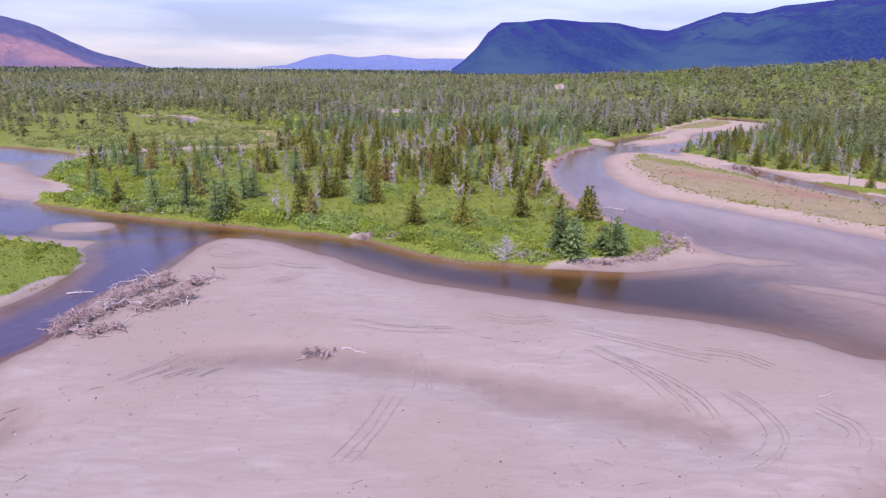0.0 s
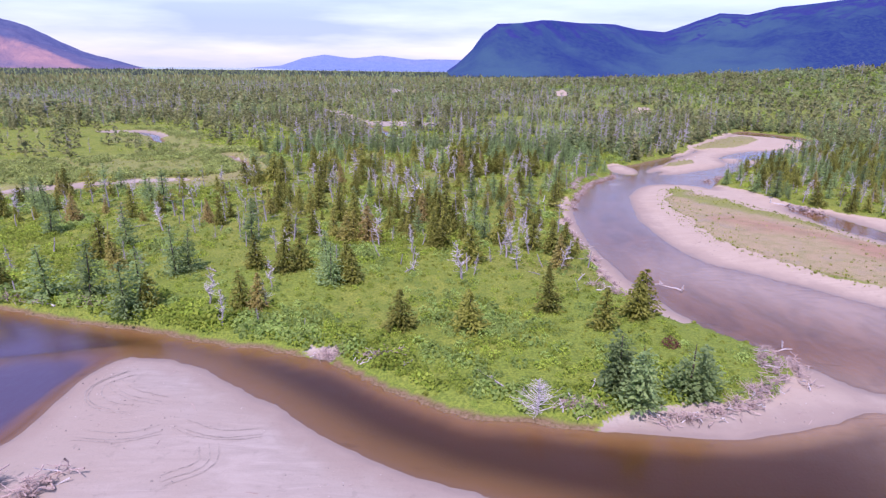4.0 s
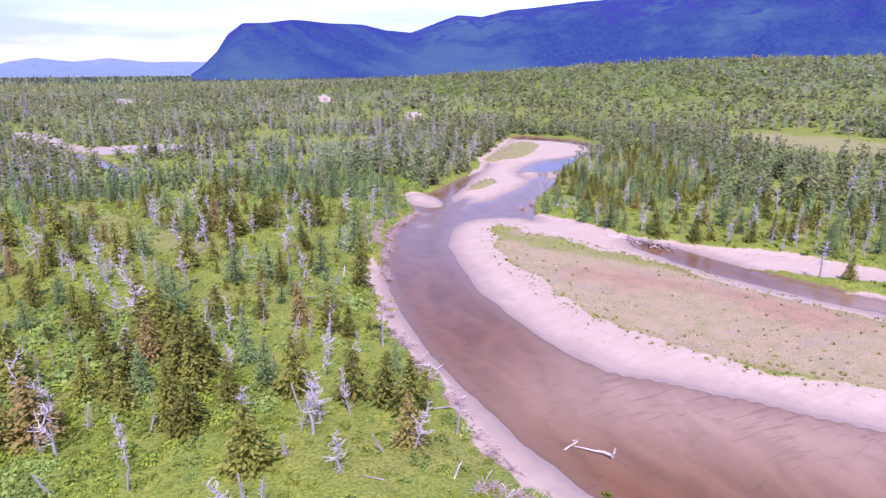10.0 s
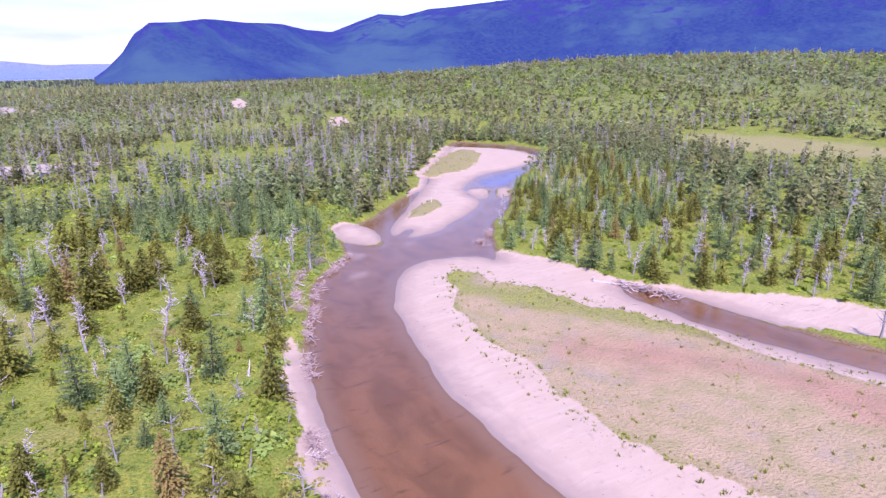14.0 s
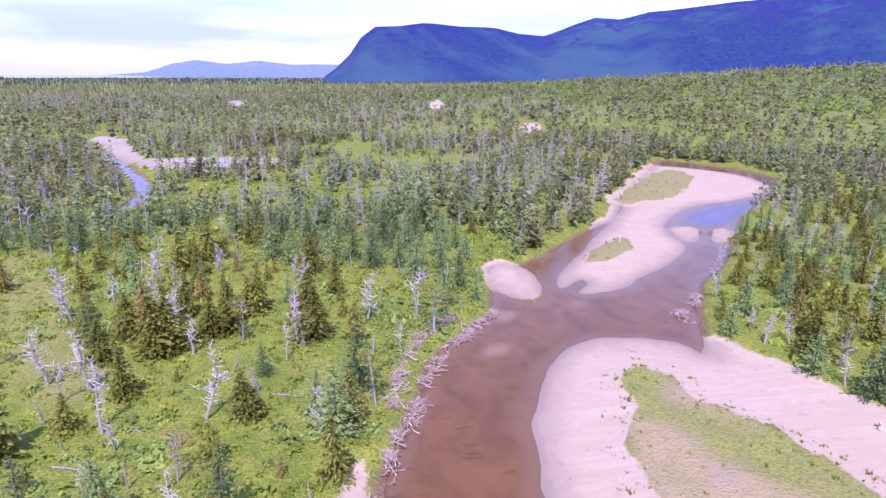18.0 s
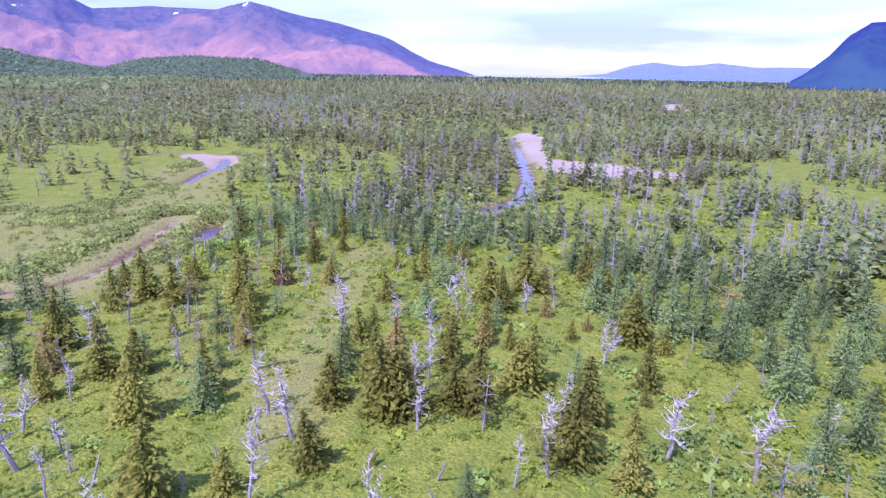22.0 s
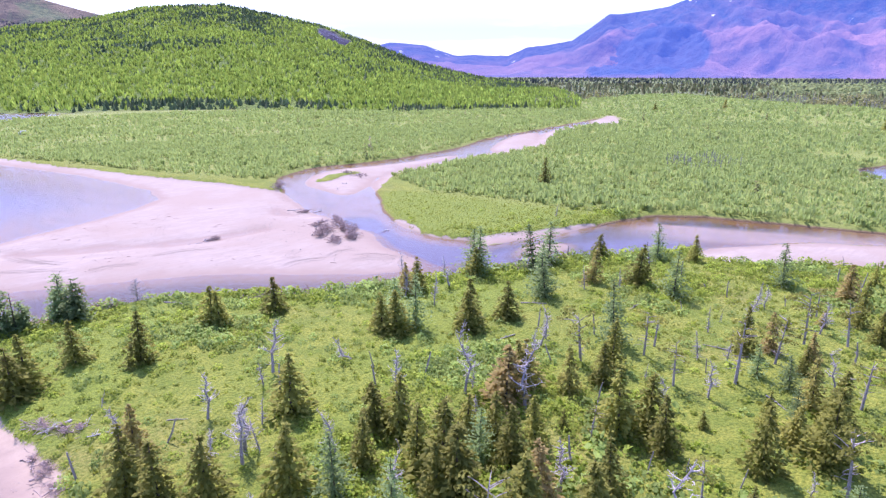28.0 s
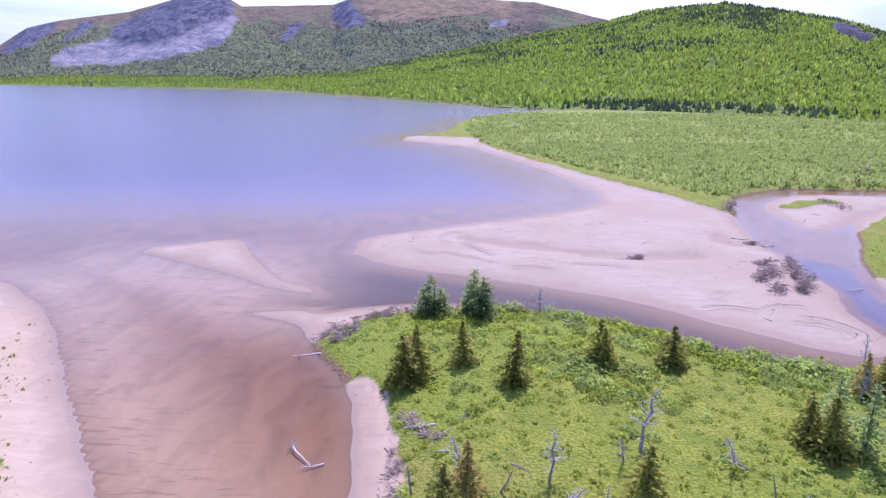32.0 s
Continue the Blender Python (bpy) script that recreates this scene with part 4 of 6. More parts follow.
def sprays(height, low, radius, tiers, per_tier, size, seed, taper=0.8, sag=0.35, lift=0.0, clumps=3, shaggy=0.35):
    """A conifer crown: boughs in loose tiers, each hung with small pointed sprays."""
    r = np.random.default_rng(seed)
    v, f = [], []
    phase = r.uniform(0, 6.283, 4)
    for k in range(tiers):
        u = min(max((k + r.uniform(-0.35, 0.35)) / tiers, 0), 1)
        reach = radius * (1 - u) ** taper + 0.05 * radius
        for j in range(max(3, int(per_tier * (0.35 + 0.65 * (1 - u))))):
            a = r.uniform(0, 6.283)
            bulge = 1 + shaggy * 0.6 * (math.sin(2 * a + phase[0] + 5 * u) + 0.6 * math.sin(3 * a + phase[1] - 9 * u))
            length = max(0.1, reach * bulge * r.uniform(1 - shaggy, 1 + 0.5 * shaggy))
            z0 = low + (height - low) * u + r.uniform(-0.5, 0.5) * (height - low) / tiers
            for c in range(clumps):
                q = (c + r.uniform(0.35, 1.0)) / clumps
                d = length * q
                b = a + r.normal(0, 0.4)
                way = Vector((math.cos(b), math.sin(b), lift - sag * 0.6 + r.normal(0, 0.45))).normalized()
                side = way.cross(Vector((r.normal(0, 0.8), r.normal(0, 0.8), 1))).normalized()
                p = Vector((d * math.cos(a), d * math.sin(a), z0 + lift * d - sag * d * q))
                s = size * r.uniform(0.6, 1.35) * (0.55 + 0.45 * (1 - u))
                n = len(v)
                v += [tuple(p - way * s * 0.5), tuple(p + side * s * 0.36 + way * s * 0.05), tuple(p + way * s * 0.75), tuple(p - side * s * 0.36 + way * s * 0.05 - Vector((0, 0, s * 0.12)))]
                f += [(n, n + 1, n + 2), (n, n + 2, n + 3)]
    return np.array(v), np.array(f)


def tube(path, radii, sides=5):
    """A tapered stick along a path."""
    v, f = [], []
    path = [Vector(p) for p in path]
    for i, p in enumerate(path):
        d = (path[min(i + 1, len(path) - 1)] - path[max(i - 1, 0)]).normalized()
        a = d.orthogonal().normalized()
        b = d.cross(a)
        for s in range(sides):
            q = 2 * math.pi * s / sides
            v.append(tuple(p + radii[i] * (math.cos(q) * a + math.sin(q) * b)))
    for i in range(len(path) - 1):
        for s in range(sides):
            a, b = i * sides + s, i * sides + (s + 1) % sides
            f += [(a, b, b + sides), (a, b + sides, a + sides)]
    top = len(v)
    v.append(tuple(path[-1]))
    for s in range(sides):
        f.append(((len(path) - 1) * sides + s, (len(path) - 1) * sides + (s + 1) % sides, top))
    return np.array(v), np.array(f)


def joined(pieces):
    v, f, n = [], [], 0
    for a, b in pieces:
        v.append(a)
        f.append(np.asarray(b) + n)
        n += len(a)
    return np.concatenate(v), np.concatenate(f)


def dead_branches(height, seed, count=26, reach=1.5, start=0.25, twigs=2, droop=0.25, thick=0.05):
    r = np.random.default_rng(seed)
    out = []
    for _ in range(count):
        u = r.uniform(start, 0.98)
        a, length = r.uniform(0, 6.283), reach * (1.15 - u) * r.uniform(0.4, 1.2)
        p = Vector((0, 0, u * height))
        d = Vector((math.cos(a), math.sin(a), r.uniform(-droop, 0.55)))
        bend = Vector((r.uniform(-0.35, 0.35), r.uniform(-0.35, 0.35), r.uniform(-0.3, 0.35)))
        mid, end = p + d * length * 0.5, p + d * length + bend * length * 0.6
        out.append(tube([p, mid, end], [thick, thick * 0.7, thick * 0.25], 3))
        for _ in range(twigs):
            q = mid.lerp(end, r.uniform(0, 0.8))
            e = q + Vector((r.uniform(-1, 1), r.uniform(-1, 1), r.uniform(-0.4, 0.8))) * length * 0.38
            out.append(tube([q, e], [thick * 0.5, thick * 0.2], 3))
    return joined(out)


def part(name, data, material, parent, label="", smooth_shade=False):
    """One mesh object under a thing or a part."""
    ob = mesh_object(name, data[0], data[1], material, smooth_shade=smooth_shade, parent=parent)
    return tagged(ob, label) if label else ob


def empty(name, label, category, group=""):
    return tagged(new(name), label, category, group)


def conifer(name, label, category, group, crown, trunk_height, trunk_radius, leaves, bark=None):
    root = empty(name, label, category, group)
    bark = bark or BARK
    part("trunk", tube([(0, 0, -0.3), (0.03, 0, trunk_height * 0.5), (0, 0, trunk_height)], [trunk_radius, trunk_radius * 0.65, 0.02], 6), bark, root)
    part("crown", crown, leaves, root)
    return root


def spruce(seed):
    h = 6.0
    return conifer("spruce_tree", "dark olive-green spruce tree with ragged drooping boughs", "spruce", "spruces on the river flat",
                   sprays(h, 0.1, 2.0, 22, 22, 0.44, seed, 0.85, 0.4, shaggy=0.22), h * 0.98, 0.13, SPRUCE)


def larch(seed):
    h = 6.5
    return conifer("larch_tree", "soft blue-green larch tree with fine open boughs", "larch", "larches on the river flat",
                   sprays(h, 0.3, 1.95, 17, 22, 0.34, seed, 0.65, 0.1, 0.14, 4, 0.45), h * 0.98, 0.11, LARCH)


def round_larch(seed):
    """A low, wide, many-stemmed larch."""
    h = 4.4
    r = np.random.default_rng(seed)
    crowns = [(sprays(h * k, 0.2, 1.25, 15, 18, 0.34, seed + i, 0.4, 0.1, 0.1, 4, 0.5), r.uniform(-0.8, 0.8, 2)) for i, k in enumerate((1.0, 0.85, 0.7))]
    crown = joined([(v + (*d, 0), f) for (v, f), d in crowns])
    return conifer("larch_tree", "low bushy blue-green larch at the tip of the point", "larch", "larches at the tip of the point", crown, h * 0.95, 0.12, LARCH)


def flat_top(seed):
    """A wind-shaped spruce whose boughs spread in layers over a bare stem."""
    h = 7.0
    r = np.random.default_rng(seed)
    pads, limbs = [], []
    for k in range(11):
        u, w, reach = r.uniform(0.42, 0.98), r.uniform(0, 6.283), r.uniform(0.5, 2.2)
        tip = np.array([reach * math.cos(w), reach * math.sin(w), u * h + 0.12 * reach])
        limbs.append(tube([(0, 0, u * h - 0.25), tuple(tip * (0.55, 0.55, 1) - (0, 0, 0.12)), tuple(tip)], [0.06, 0.045, 0.015], 3))
        v, f = leaf_mound(seed + k, 34, 0.35, 0.2)
        pads.append((v * r.uniform(0.6, 1.05) + tip, f))
    a = joined(pads)
    b = dead_branches(0.66 * h, seed + 1, 18, 1.6, 0.2, 1, 0.3, 0.04)
    root = conifer("old_spruce_tree", "old spruce with a flat layered olive crown and bare stem", "spruce", "old spruces on the river flat", a, h * 0.97, 0.17, SPRUCE, GREY)
    tagged(part("dead_bough", joined([b] + limbs), GREY, root, "bare grey boughs"), kind="stuff")
    return root


def crooked_limbs(height, trunk, seed, count=24, reach=1.8):
    """Contorted limbs that leave the trunk outwards, hook upwards and fork into twigs."""
    r = np.random.default_rng(seed)
    out = []
    for _ in range(count):
        u = r.uniform(0.32, 0.97)
        p = Vector(np.array([np.interp(u * height, [q[2] for q in trunk], [q[i] for q in trunk]) for i in range(3)]))
        w, length = r.uniform(0, 6.283), reach * (1.25 - u) * r.uniform(0.5, 1.2)
        way, path, thick = Vector((math.cos(w), math.sin(w), r.uniform(-0.45, 0.35))), [p], 0.058 * (1.2 - u * 0.6)
        for k in range(4):
            way = (way + Vector((r.normal(0, 0.42), r.normal(0, 0.42), r.uniform(-0.05, 0.6)))).normalized()
            path.append(path[-1] + way * length / 4)
        out.append(tube(path, [thick, thick * 0.85, thick * 0.65, thick * 0.45, thick * 0.2], 4))
        for _ in range(6):
            k = int(r.integers(1, 5))
            q = path[k - 1].lerp(path[k], r.uniform(0, 1))
            e = q + Vector((r.normal(0, 1), r.normal(0, 1), r.uniform(-0.3, 0.9))).normalized() * length * r.uniform(0.15, 0.4)
            out.append(tube([q, q.lerp(e, 0.5) + Vector(r.normal(0, 0.05, 3)), e], [thick * 0.45, thick * 0.35, thick * 0.12], 3))
    return joined(out)


def dead_tree(seed):
    r = np.random.default_rng(seed)
    h = 6.0
    root = empty("dead_tree", "bare grey dead tree with twisted broken branches", "dead tree", "dead trees on the river flat")
    sway = [(0, 0, -0.3)] + [(r.normal(0, 0.09 * k), r.normal(0, 0.09 * k), h * k / 5) for k in range(1, 6)]
    part("trunk", tube(sway, [0.17, 0.13, 0.105, 0.08, 0.055, 0.02], 7), GREY, root)
    tagged(part("crown", joined([crooked_limbs(h, sway, seed + 5), dead_branches(h, seed + 9, 30, 1.1, 0.15, 2, 0.3, 0.026)]), PALE, root, "pale bare branches"), kind="stuff")
    return root


def snag(seed):
    r = np.random.default_rng(seed)
    root = empty("tree_snag", "broken grey tree snag without branches", "snag", "snags on the river flat")
    part("trunk", tube([(0, 0, -0.3), (r.uniform(-0.1, 0.1), 0.05, 1.4), (r.uniform(-0.2, 0.2), r.uniform(-0.2, 0.2), 3.0)], [0.13, 0.1, 0.06], 6), GREY, root)
    tagged(part("crown", dead_branches(2.9, seed, 5, 0.8, 0.4, 0, thick=0.035), GREY, root), kind="stuff")
    return root


def dead_spruce(seed):
    root = empty("dead_spruce", "dead spruce with a dense grey twiggy cone", "dead tree", "dead spruces on the river flat")
    part("trunk", tube([(0, 0, -0.3), (0.04, 0, 2), (0, 0, 4.4)], [0.11, 0.07, 0.02], 6), GREY, root)
    tagged(part("crown", dead_branches(4.3, seed, 64, 1.0, 0.08, 0, 0.35, 0.03), GREY_FAR, root, "dense dead twigs"), kind="stuff")
    return root


def fallen_log(seed):
    r = np.random.default_rng(seed)
    root = empty("fallen_log", "bleached fallen log lying in the grass", "log", "fallen logs")
    part("trunk", tube([(-1.8, 0, 0.12), (0, r.uniform(-0.15, 0.15), 0.16), (2.0, 0, 0.12)], [0.11, 0.09, 0.04], 6), GREY, root)
    tagged(part("crown", dead_branches(0.5, seed, 9, 0.9, 0.1, 1, thick=0.025), GREY, root), kind="stuff")
    return root


def scatter(low, high, count, keep, seed, gap=0.0):
    """Random places in a box that pass a test and keep a distance."""
    r = np.random.default_rng(seed)
    p = r.uniform(low, high, (count, 2))
    p = p[keep(p[:, 0], p[:, 1])]
    if gap:
        cells, out = {}, []
        for q in p:
            key = (int(q[0] // gap), int(q[1] // gap))
            near = [o for i in (-1, 0, 1) for j in (-1, 0, 1) for o in cells.get((key[0] + i, key[1] + j), ())]
            if all((q[0] - o[0]) ** 2 + (q[1] - o[1]) ** 2 > gap * gap for o in near):
                cells.setdefault(key, []).append(q)
                out.append(q)
        p = np.array(out)
    return p


def spread(name, templates, places, z, size, material, label, category, seed, stretch=0.25, lean=0.05, tint_bias=0.0, spread_tint=1.0):
    """Many plants in one mesh: a copy of one of the templates at each place, each turned, sized and tinted."""
    r = np.random.default_rng(seed)
    vs, fs, ts, n = [], [], [], 0
    pick = r.integers(0, len(templates), len(places))
    for k, (v, f) in enumerate(templates):
        who = np.nonzero(pick == k)[0]
        if not len(who):
            continue
        a = r.uniform(0, 6.283, len(who))
        s = (size[who] if np.ndim(size) else np.full(len(who), size)) * r.uniform(0.75, 1.25, len(who))
        up = s * r.uniform(1 - stretch, 1 + stretch, len(who))
        c, q = np.cos(a)[:, None], np.sin(a)[:, None]
        x = (v[:, 0] * c - v[:, 1] * q) * s[:, None]
        y = (v[:, 0] * q + v[:, 1] * c) * s[:, None]
        zz = v[:, 2] * up[:, None]
        x = x + zz * r.normal(0, lean, (len(who), 1)) + places[who, 0][:, None]
        y = y + zz * r.normal(0, lean, (len(who), 1)) + places[who, 1][:, None]
        vs.append(np.stack([x, y, zz + z[who][:, None]], -1).reshape(-1, 3))
        fs.append((f[None] + (np.arange(len(who)) * len(v))[:, None, None]).reshape(-1, 3) + n)
        ts.append(np.repeat(np.clip(0.42 + spread_tint * (r.beta(1.6, 2.2, len(who)) - 0.42) + tint_bias, 0, 1), len(v)))
        n += len(who) * len(v)
    ob = mesh_object(name, np.concatenate(vs), np.concatenate(fs), material, (("tint", np.concatenate(ts)),), smooth_shade=False)
    return tagged(ob, label, category, kind="stuff")


def jagged_cone(seed, sides=6, tiers=2, radius=0.3):
    r = np.random.default_rng(seed)
    v, f = [], []
    for k in range(tiers):
        n, z0, z1 = len(v), 0.06 + 0.85 * k / tiers * 0.8, min(1.0, 0.06 + 0.95 * (k + 1.35) / tiers)
        rad = radius * (1 - 0.72 * k / tiers)
        for s in range(sides):
            a = 6.283 * (s + r.uniform(-0.3, 0.3)) / sides
            q = rad * r.uniform(0.6, 1.25)
            v.append((q * math.cos(a), q * math.sin(a), z0 + r.uniform(-0.05, 0.07)))
        v.append((r.uniform(-0.03, 0.03), r.uniform(-0.03, 0.03), z1 if k == tiers - 1 else z1))
        f += [(n + s, n + (s + 1) % sides, n + sides) for s in range(sides)]
    return np.array(v), np.array(f)


def leaf_mound(seed, count=34, flat=0.75, size=0.3):
    """A bush: leaf sprays over a dome."""
    r = np.random.default_rng(seed)
    v, f = [], []
    for _ in range(count):
        a, e = r.uniform(0, 6.283), math.acos(r.uniform(0.0, 1.0))
        q = r.uniform(0.6, 1.0)
        c = Vector((q * math.sin(e) * math.cos(a), q * math.sin(e) * math.sin(a), q * math.cos(e) * flat))
        out = (c + Vector((0, 0, 0.4)) + Vector(r.normal(0, 0.45, 3))).normalized()
        t = out.orthogonal().normalized()
        b = out.cross(t)
        g, w = r.uniform(0, 6.283), size * r.uniform(0.6, 1.3)
        t, b = t * math.cos(g) + b * math.sin(g), b * math.cos(g) - t * math.sin(g)
        n = len(v)
        v += [tuple(c + w * t), tuple(c + w * 0.7 * b + 0.15 * w * out), tuple(c - w * t), tuple(c - w * 0.7 * b - 0.1 * w * out)]
        f += [(n, n + 1, n + 2), (n, n + 2, n + 3)]
    return np.array(v), np.array(f)


def plume(seed, count=6, radius=0.5, width=0.16):
    """An upright bush or small far tree: tall leafy sprays side by side."""
    r = np.random.default_rng(seed)
    v, f = [], []
    for _ in range(count):
        a, q, g = r.uniform(0, 6.283), radius * math.sqrt(r.uniform(0, 1)), r.uniform(0, 6.283)
        x, y, top, w = q * math.cos(a), q * math.sin(a), r.uniform(0.65, 1.05), width * r.uniform(0.7, 1.3)
        wx, wy, n = w * math.cos(g), w * math.sin(g), len(v)
        v += [(x * 0.8, y * 0.8, 0.0), (x * 1.1 + wx, y * 1.1 + wy, top * r.uniform(0.45, 0.7)), (x * 1.3, y * 1.3, top), (x * 1.1 - wx, y * 1.1 - wy, top * r.uniform(0.45, 0.7))]
        f += [(n, n + 1, n + 2), (n, n + 2, n + 3)]
    return np.array(v), np.array(f)


def grass_tuft(seed, count=9):
    """A tussock: upright blades fanning out."""
    r = np.random.default_rng(seed)
    v, f = [], []
    for _ in range(count):
        a, q, w = r.uniform(0, 6.283), r.uniform(0.1, 0.7), r.uniform(0.14, 0.3)
        c, s, n = math.cos(a), math.sin(a), len(v)
        v += [(q * c - w * s, q * s + w * c, 0), (q * c + w * s, q * s - w * c, 0), (q * c * 1.7, q * s * 1.7, r.uniform(0.6, 1.2))]
        f.append((n, n + 1, n + 2))
    return np.array(v), np.array(f)


def dry_land(x, y, clear=1.5):
    return (water_distance(x, y) > clear) & (sand_amount(x, y) < 0.25)


# the flat that the path crosses: every tree a thing
def open_glade(x, y):
    """Chance of a tree on the crossed flat: few on the point and in the clearings."""
    tip = smooth(y + 0.25 * x, 108, 150)
    glade = smooth(value_noise(x, y, 26, 41, 2), -0.45, 0.25)
    return 0.1 + 0.9 * tip * (0.35 + 0.65 * glade)


def on_flat(x, y):
    return dry_land(x, y) & (x > -100 - 0.2 * (y - 100)) & (line_distance(CREEK, x, y) > 12) & (area_distance(CREEK_MEADOW, x, y) > 0) & (x < 42 + np.clip((y - 190) * 0.4, 0, 25))


def place_things(makers, places, low, high, seed, squash=0.2, lean=3.0, girth=1.0):
    """Copies of a few models at many places."""
    r = np.random.default_rng(seed)
    z = ground_height(places[:, 0], places[:, 1])
    models = [m(seed * 31 + i * 7) for i, m in enumerate(makers[:len(places)])]
    first = [True] * len(models)
    for i, ((x, y), h) in enumerate(zip(places, z)):
        k = i if i < len(models) else int(r.integers(len(models)))
        s = r.uniform(low, high)
        wide = s * girth * r.uniform(1 - squash, 1 + squash)
        m = Matrix.Translation((x, y, h)) @ Euler([radians(r.normal(0, lean)), radians(r.normal(0, lean)), r.uniform(0, 6.283)]).to_matrix().to_4x4()
        scale = (wide, wide, s)
        ob = models[k]
        if first[k]:
            first[k] = False
            ob.matrix_basis = m @ Matrix.Diagonal((*scale, 1))
        else:
            ob = copy_thing(models[k], m)
            ob.scale = scale
            ob.rotation_euler = m.to_euler()
            ob.location = (x, y, h)


SPRUCE_TIP = [(3, 103), (14, 108), (20, 103), (26.5, 108.5), (25, 106.5), (-5, 102.5), (-24, 108), (-38, 108), (-13, 118), (0, 137), (-62, 115), (-10, 148), (-16, 140), (-4, 154), (-20, 153), (-13, 141), (-28, 143),
              (-14, 120), (-24, 123), (5, 129), (16, 137), (-1, 156), (4, 141), (-35, 164), (-6, 149), (2, 149), (19, 127), (3.6, 101.4), (-26, 108), (-29, 125), (-17, 140)]
SPRUCE_MID = [(18, 221), (14, 214), (-3, 222), (4, 215), (26, 239), (8, 249), (4, 243), (21, 194), (3, 209), (27, 212), (9, 210), (-11, 197), (-32, 218), (-34, 222), (-24, 223), (-20, 237), (-43, 199), (-32, 202),
              (0, 190), (6, 216), (10, 211), (16, 215), (6, 244), (10, 250), (19, 222), (26, 241), (20, 250), (-39, 182), (-38, 218), (-43, 218), (-9, 204), (26, 218)]
SPRUCE_WEST = [(-50, 123), (-55, 128), (-74, 127), (-22, 125), (-17, 152), (-1, 139), (0, 147), (1, 150), (-7, 146), (-1, 155), (-5, 159), (-24, 145), (-22, 163), (-27, 166), (-30, 184), (-45, 183), (-50, 198), (-46, 200),
               (-89, 177), (-73, 152), (-3, 163), (-9, 157)]
LARCHES = [(-62, 168), (-39, 108), (-16, 117), (-39, 123), (-48, 112), (-34, 139), (-1, 168), (32, 198), (29.5, 189), (19, 251), (22, 244), (43, 239), (37, 245), (46, 221), (-48, 207),
           (-36, 247), (-59, 256), (19, 247), (25, 259), (-40, 105.5), (-53, 111), (-70, 122), (-72, 143), (-54, 135), (-40, 121), (-83, 160), (-90, 167), (-69, 175), (-52, 204), (-80, 185), (-17, 120), (43, 233), (36, 239)]
DEAD_EAST = [(-31, 110), (-23, 109), (12, 134), (-66, 123), (5, 122), (-34, 136), (-12, 137), (-25, 152), (-5, 133), (11, 132), (12, 125), (4, 124), (-9, 141), (-21, 137), (-28, 133), (10, 190), (-30, 189), (-17, 190),
             (-8, 189), (19, 126), (12, 152), (5, 138), (-24, 115), (10, 133), (15, 134), (3, 120), (-26, 134), (-27, 103)]
DEAD_WEST = [(17, 194), (-1, 204), (-6, 222), (9, 215), (25, 211), (24, 206), (41, 217), (8, 193), (13, 209), (34, 216), (46, 224), (3, 236), (28, 190), (-6, 186), (-8, 182), (2, 200), (-24, 202), (5, 225), (9, 218),
             (-16, 206), (-1, 227), (-5, 222), (4, 202), (-28, 193), (24, 217), (-33, 191), (5, 235), (-48, 191), (-12, 173), (-26, 177), (-14, 143), (-9, 170), (-11, 183), (-12, 187), (-52, 196), (-11, 137), (-6, 166)]
LARCH_GROVE = [(8, 272), (20, 280), (40, 275), (52, 262), (56, 248), (52, 236), (42, 238), (32, 240), (17, 252)]
LARCH_BANK = [(-62, 256), (-62, 275), (-30, 282), (2, 280), (-10, 262), (-30, 258)]
LARCH_TIP = [(19, 85.8), (24.5, 87.5), (17.5, 88)]
known = np.array(LARCH_TIP + SPRUCE_TIP + SPRUCE_MID + SPRUCE_WEST + LARCHES + DEAD_EAST + DEAD_WEST)


def apart_from(x, y, gap):
    return np.array([np.min((known[:, 0] - a) ** 2 + (known[:, 1] - b) ** 2) > gap * gap for a, b in zip(x, y)], bool)


place_things([spruce] * 5, np.array(SPRUCE_TIP), 0.8, 1.1, 11, girth=1.2)
place_things([spruce] * 6, np.array(SPRUCE_MID + SPRUCE_WEST), 0.8, 1.35, 12, girth=1.15)
place_things([round_larch] * 3, np.array(LARCH_TIP), 1.3, 1.5, 10)
place_things([larch] * 5, np.array(LARCHES), 0.9, 1.35, 13)
place_things([dead_tree] * 6, np.array(DEAD_WEST), 0.75, 1.4, 14, lean=5)
place_things([dead_tree] * 3 + [dead_spruce] * 2 + [snag], np.array(DEAD_EAST), 0.6, 1.05, 15, lean=8)

fill = scatter((-100, 82), (66, 262), 7500, lambda x, y: on_flat(x, y) & (rng.uniform(0, 1, len(x)) < open_glade(x, y)), 3, 2.9)
fill = fill[np.random.default_rng(4).uniform(0, 1, len(fill)) < 1 - 0.5 * smooth(fill[:, 1], 170, 200) * smooth(fill[:, 0], -18, 4)]
fill = fill[apart_from(fill[:, 0], fill[:, 1], 2.6)]
fill = fill[np.random.default_rng(5).permutation(len(fill))]
kinds = np.random.default_rng(6).uniform(0, 1, len(fill))
belt = smooth(value_noise(fill[:, 0], fill[:, 1], 40, 51, 2), 0.0, 0.4) * smooth(fill[:, 1], 190, 225)
kinds = np.where(belt > 0.5, kinds * 0.5, kinds)
inner = smooth(fill[:, 1] + 0.2 * fill[:, 0], 120, 145) > 0.5
grove = scatter((-70, 190), (60, 300), 2600, lambda x, y: on_flat(x, y) & (np.minimum(area_distance(LARCH_GROVE, x, y), area_distance(LARCH_BANK, x, y)) < 2 * value_noise(x, y, 9, 67, 2)), 8, 3.0)
grove = grove[apart_from(grove[:, 0], grove[:, 1], 2.0)][:190]
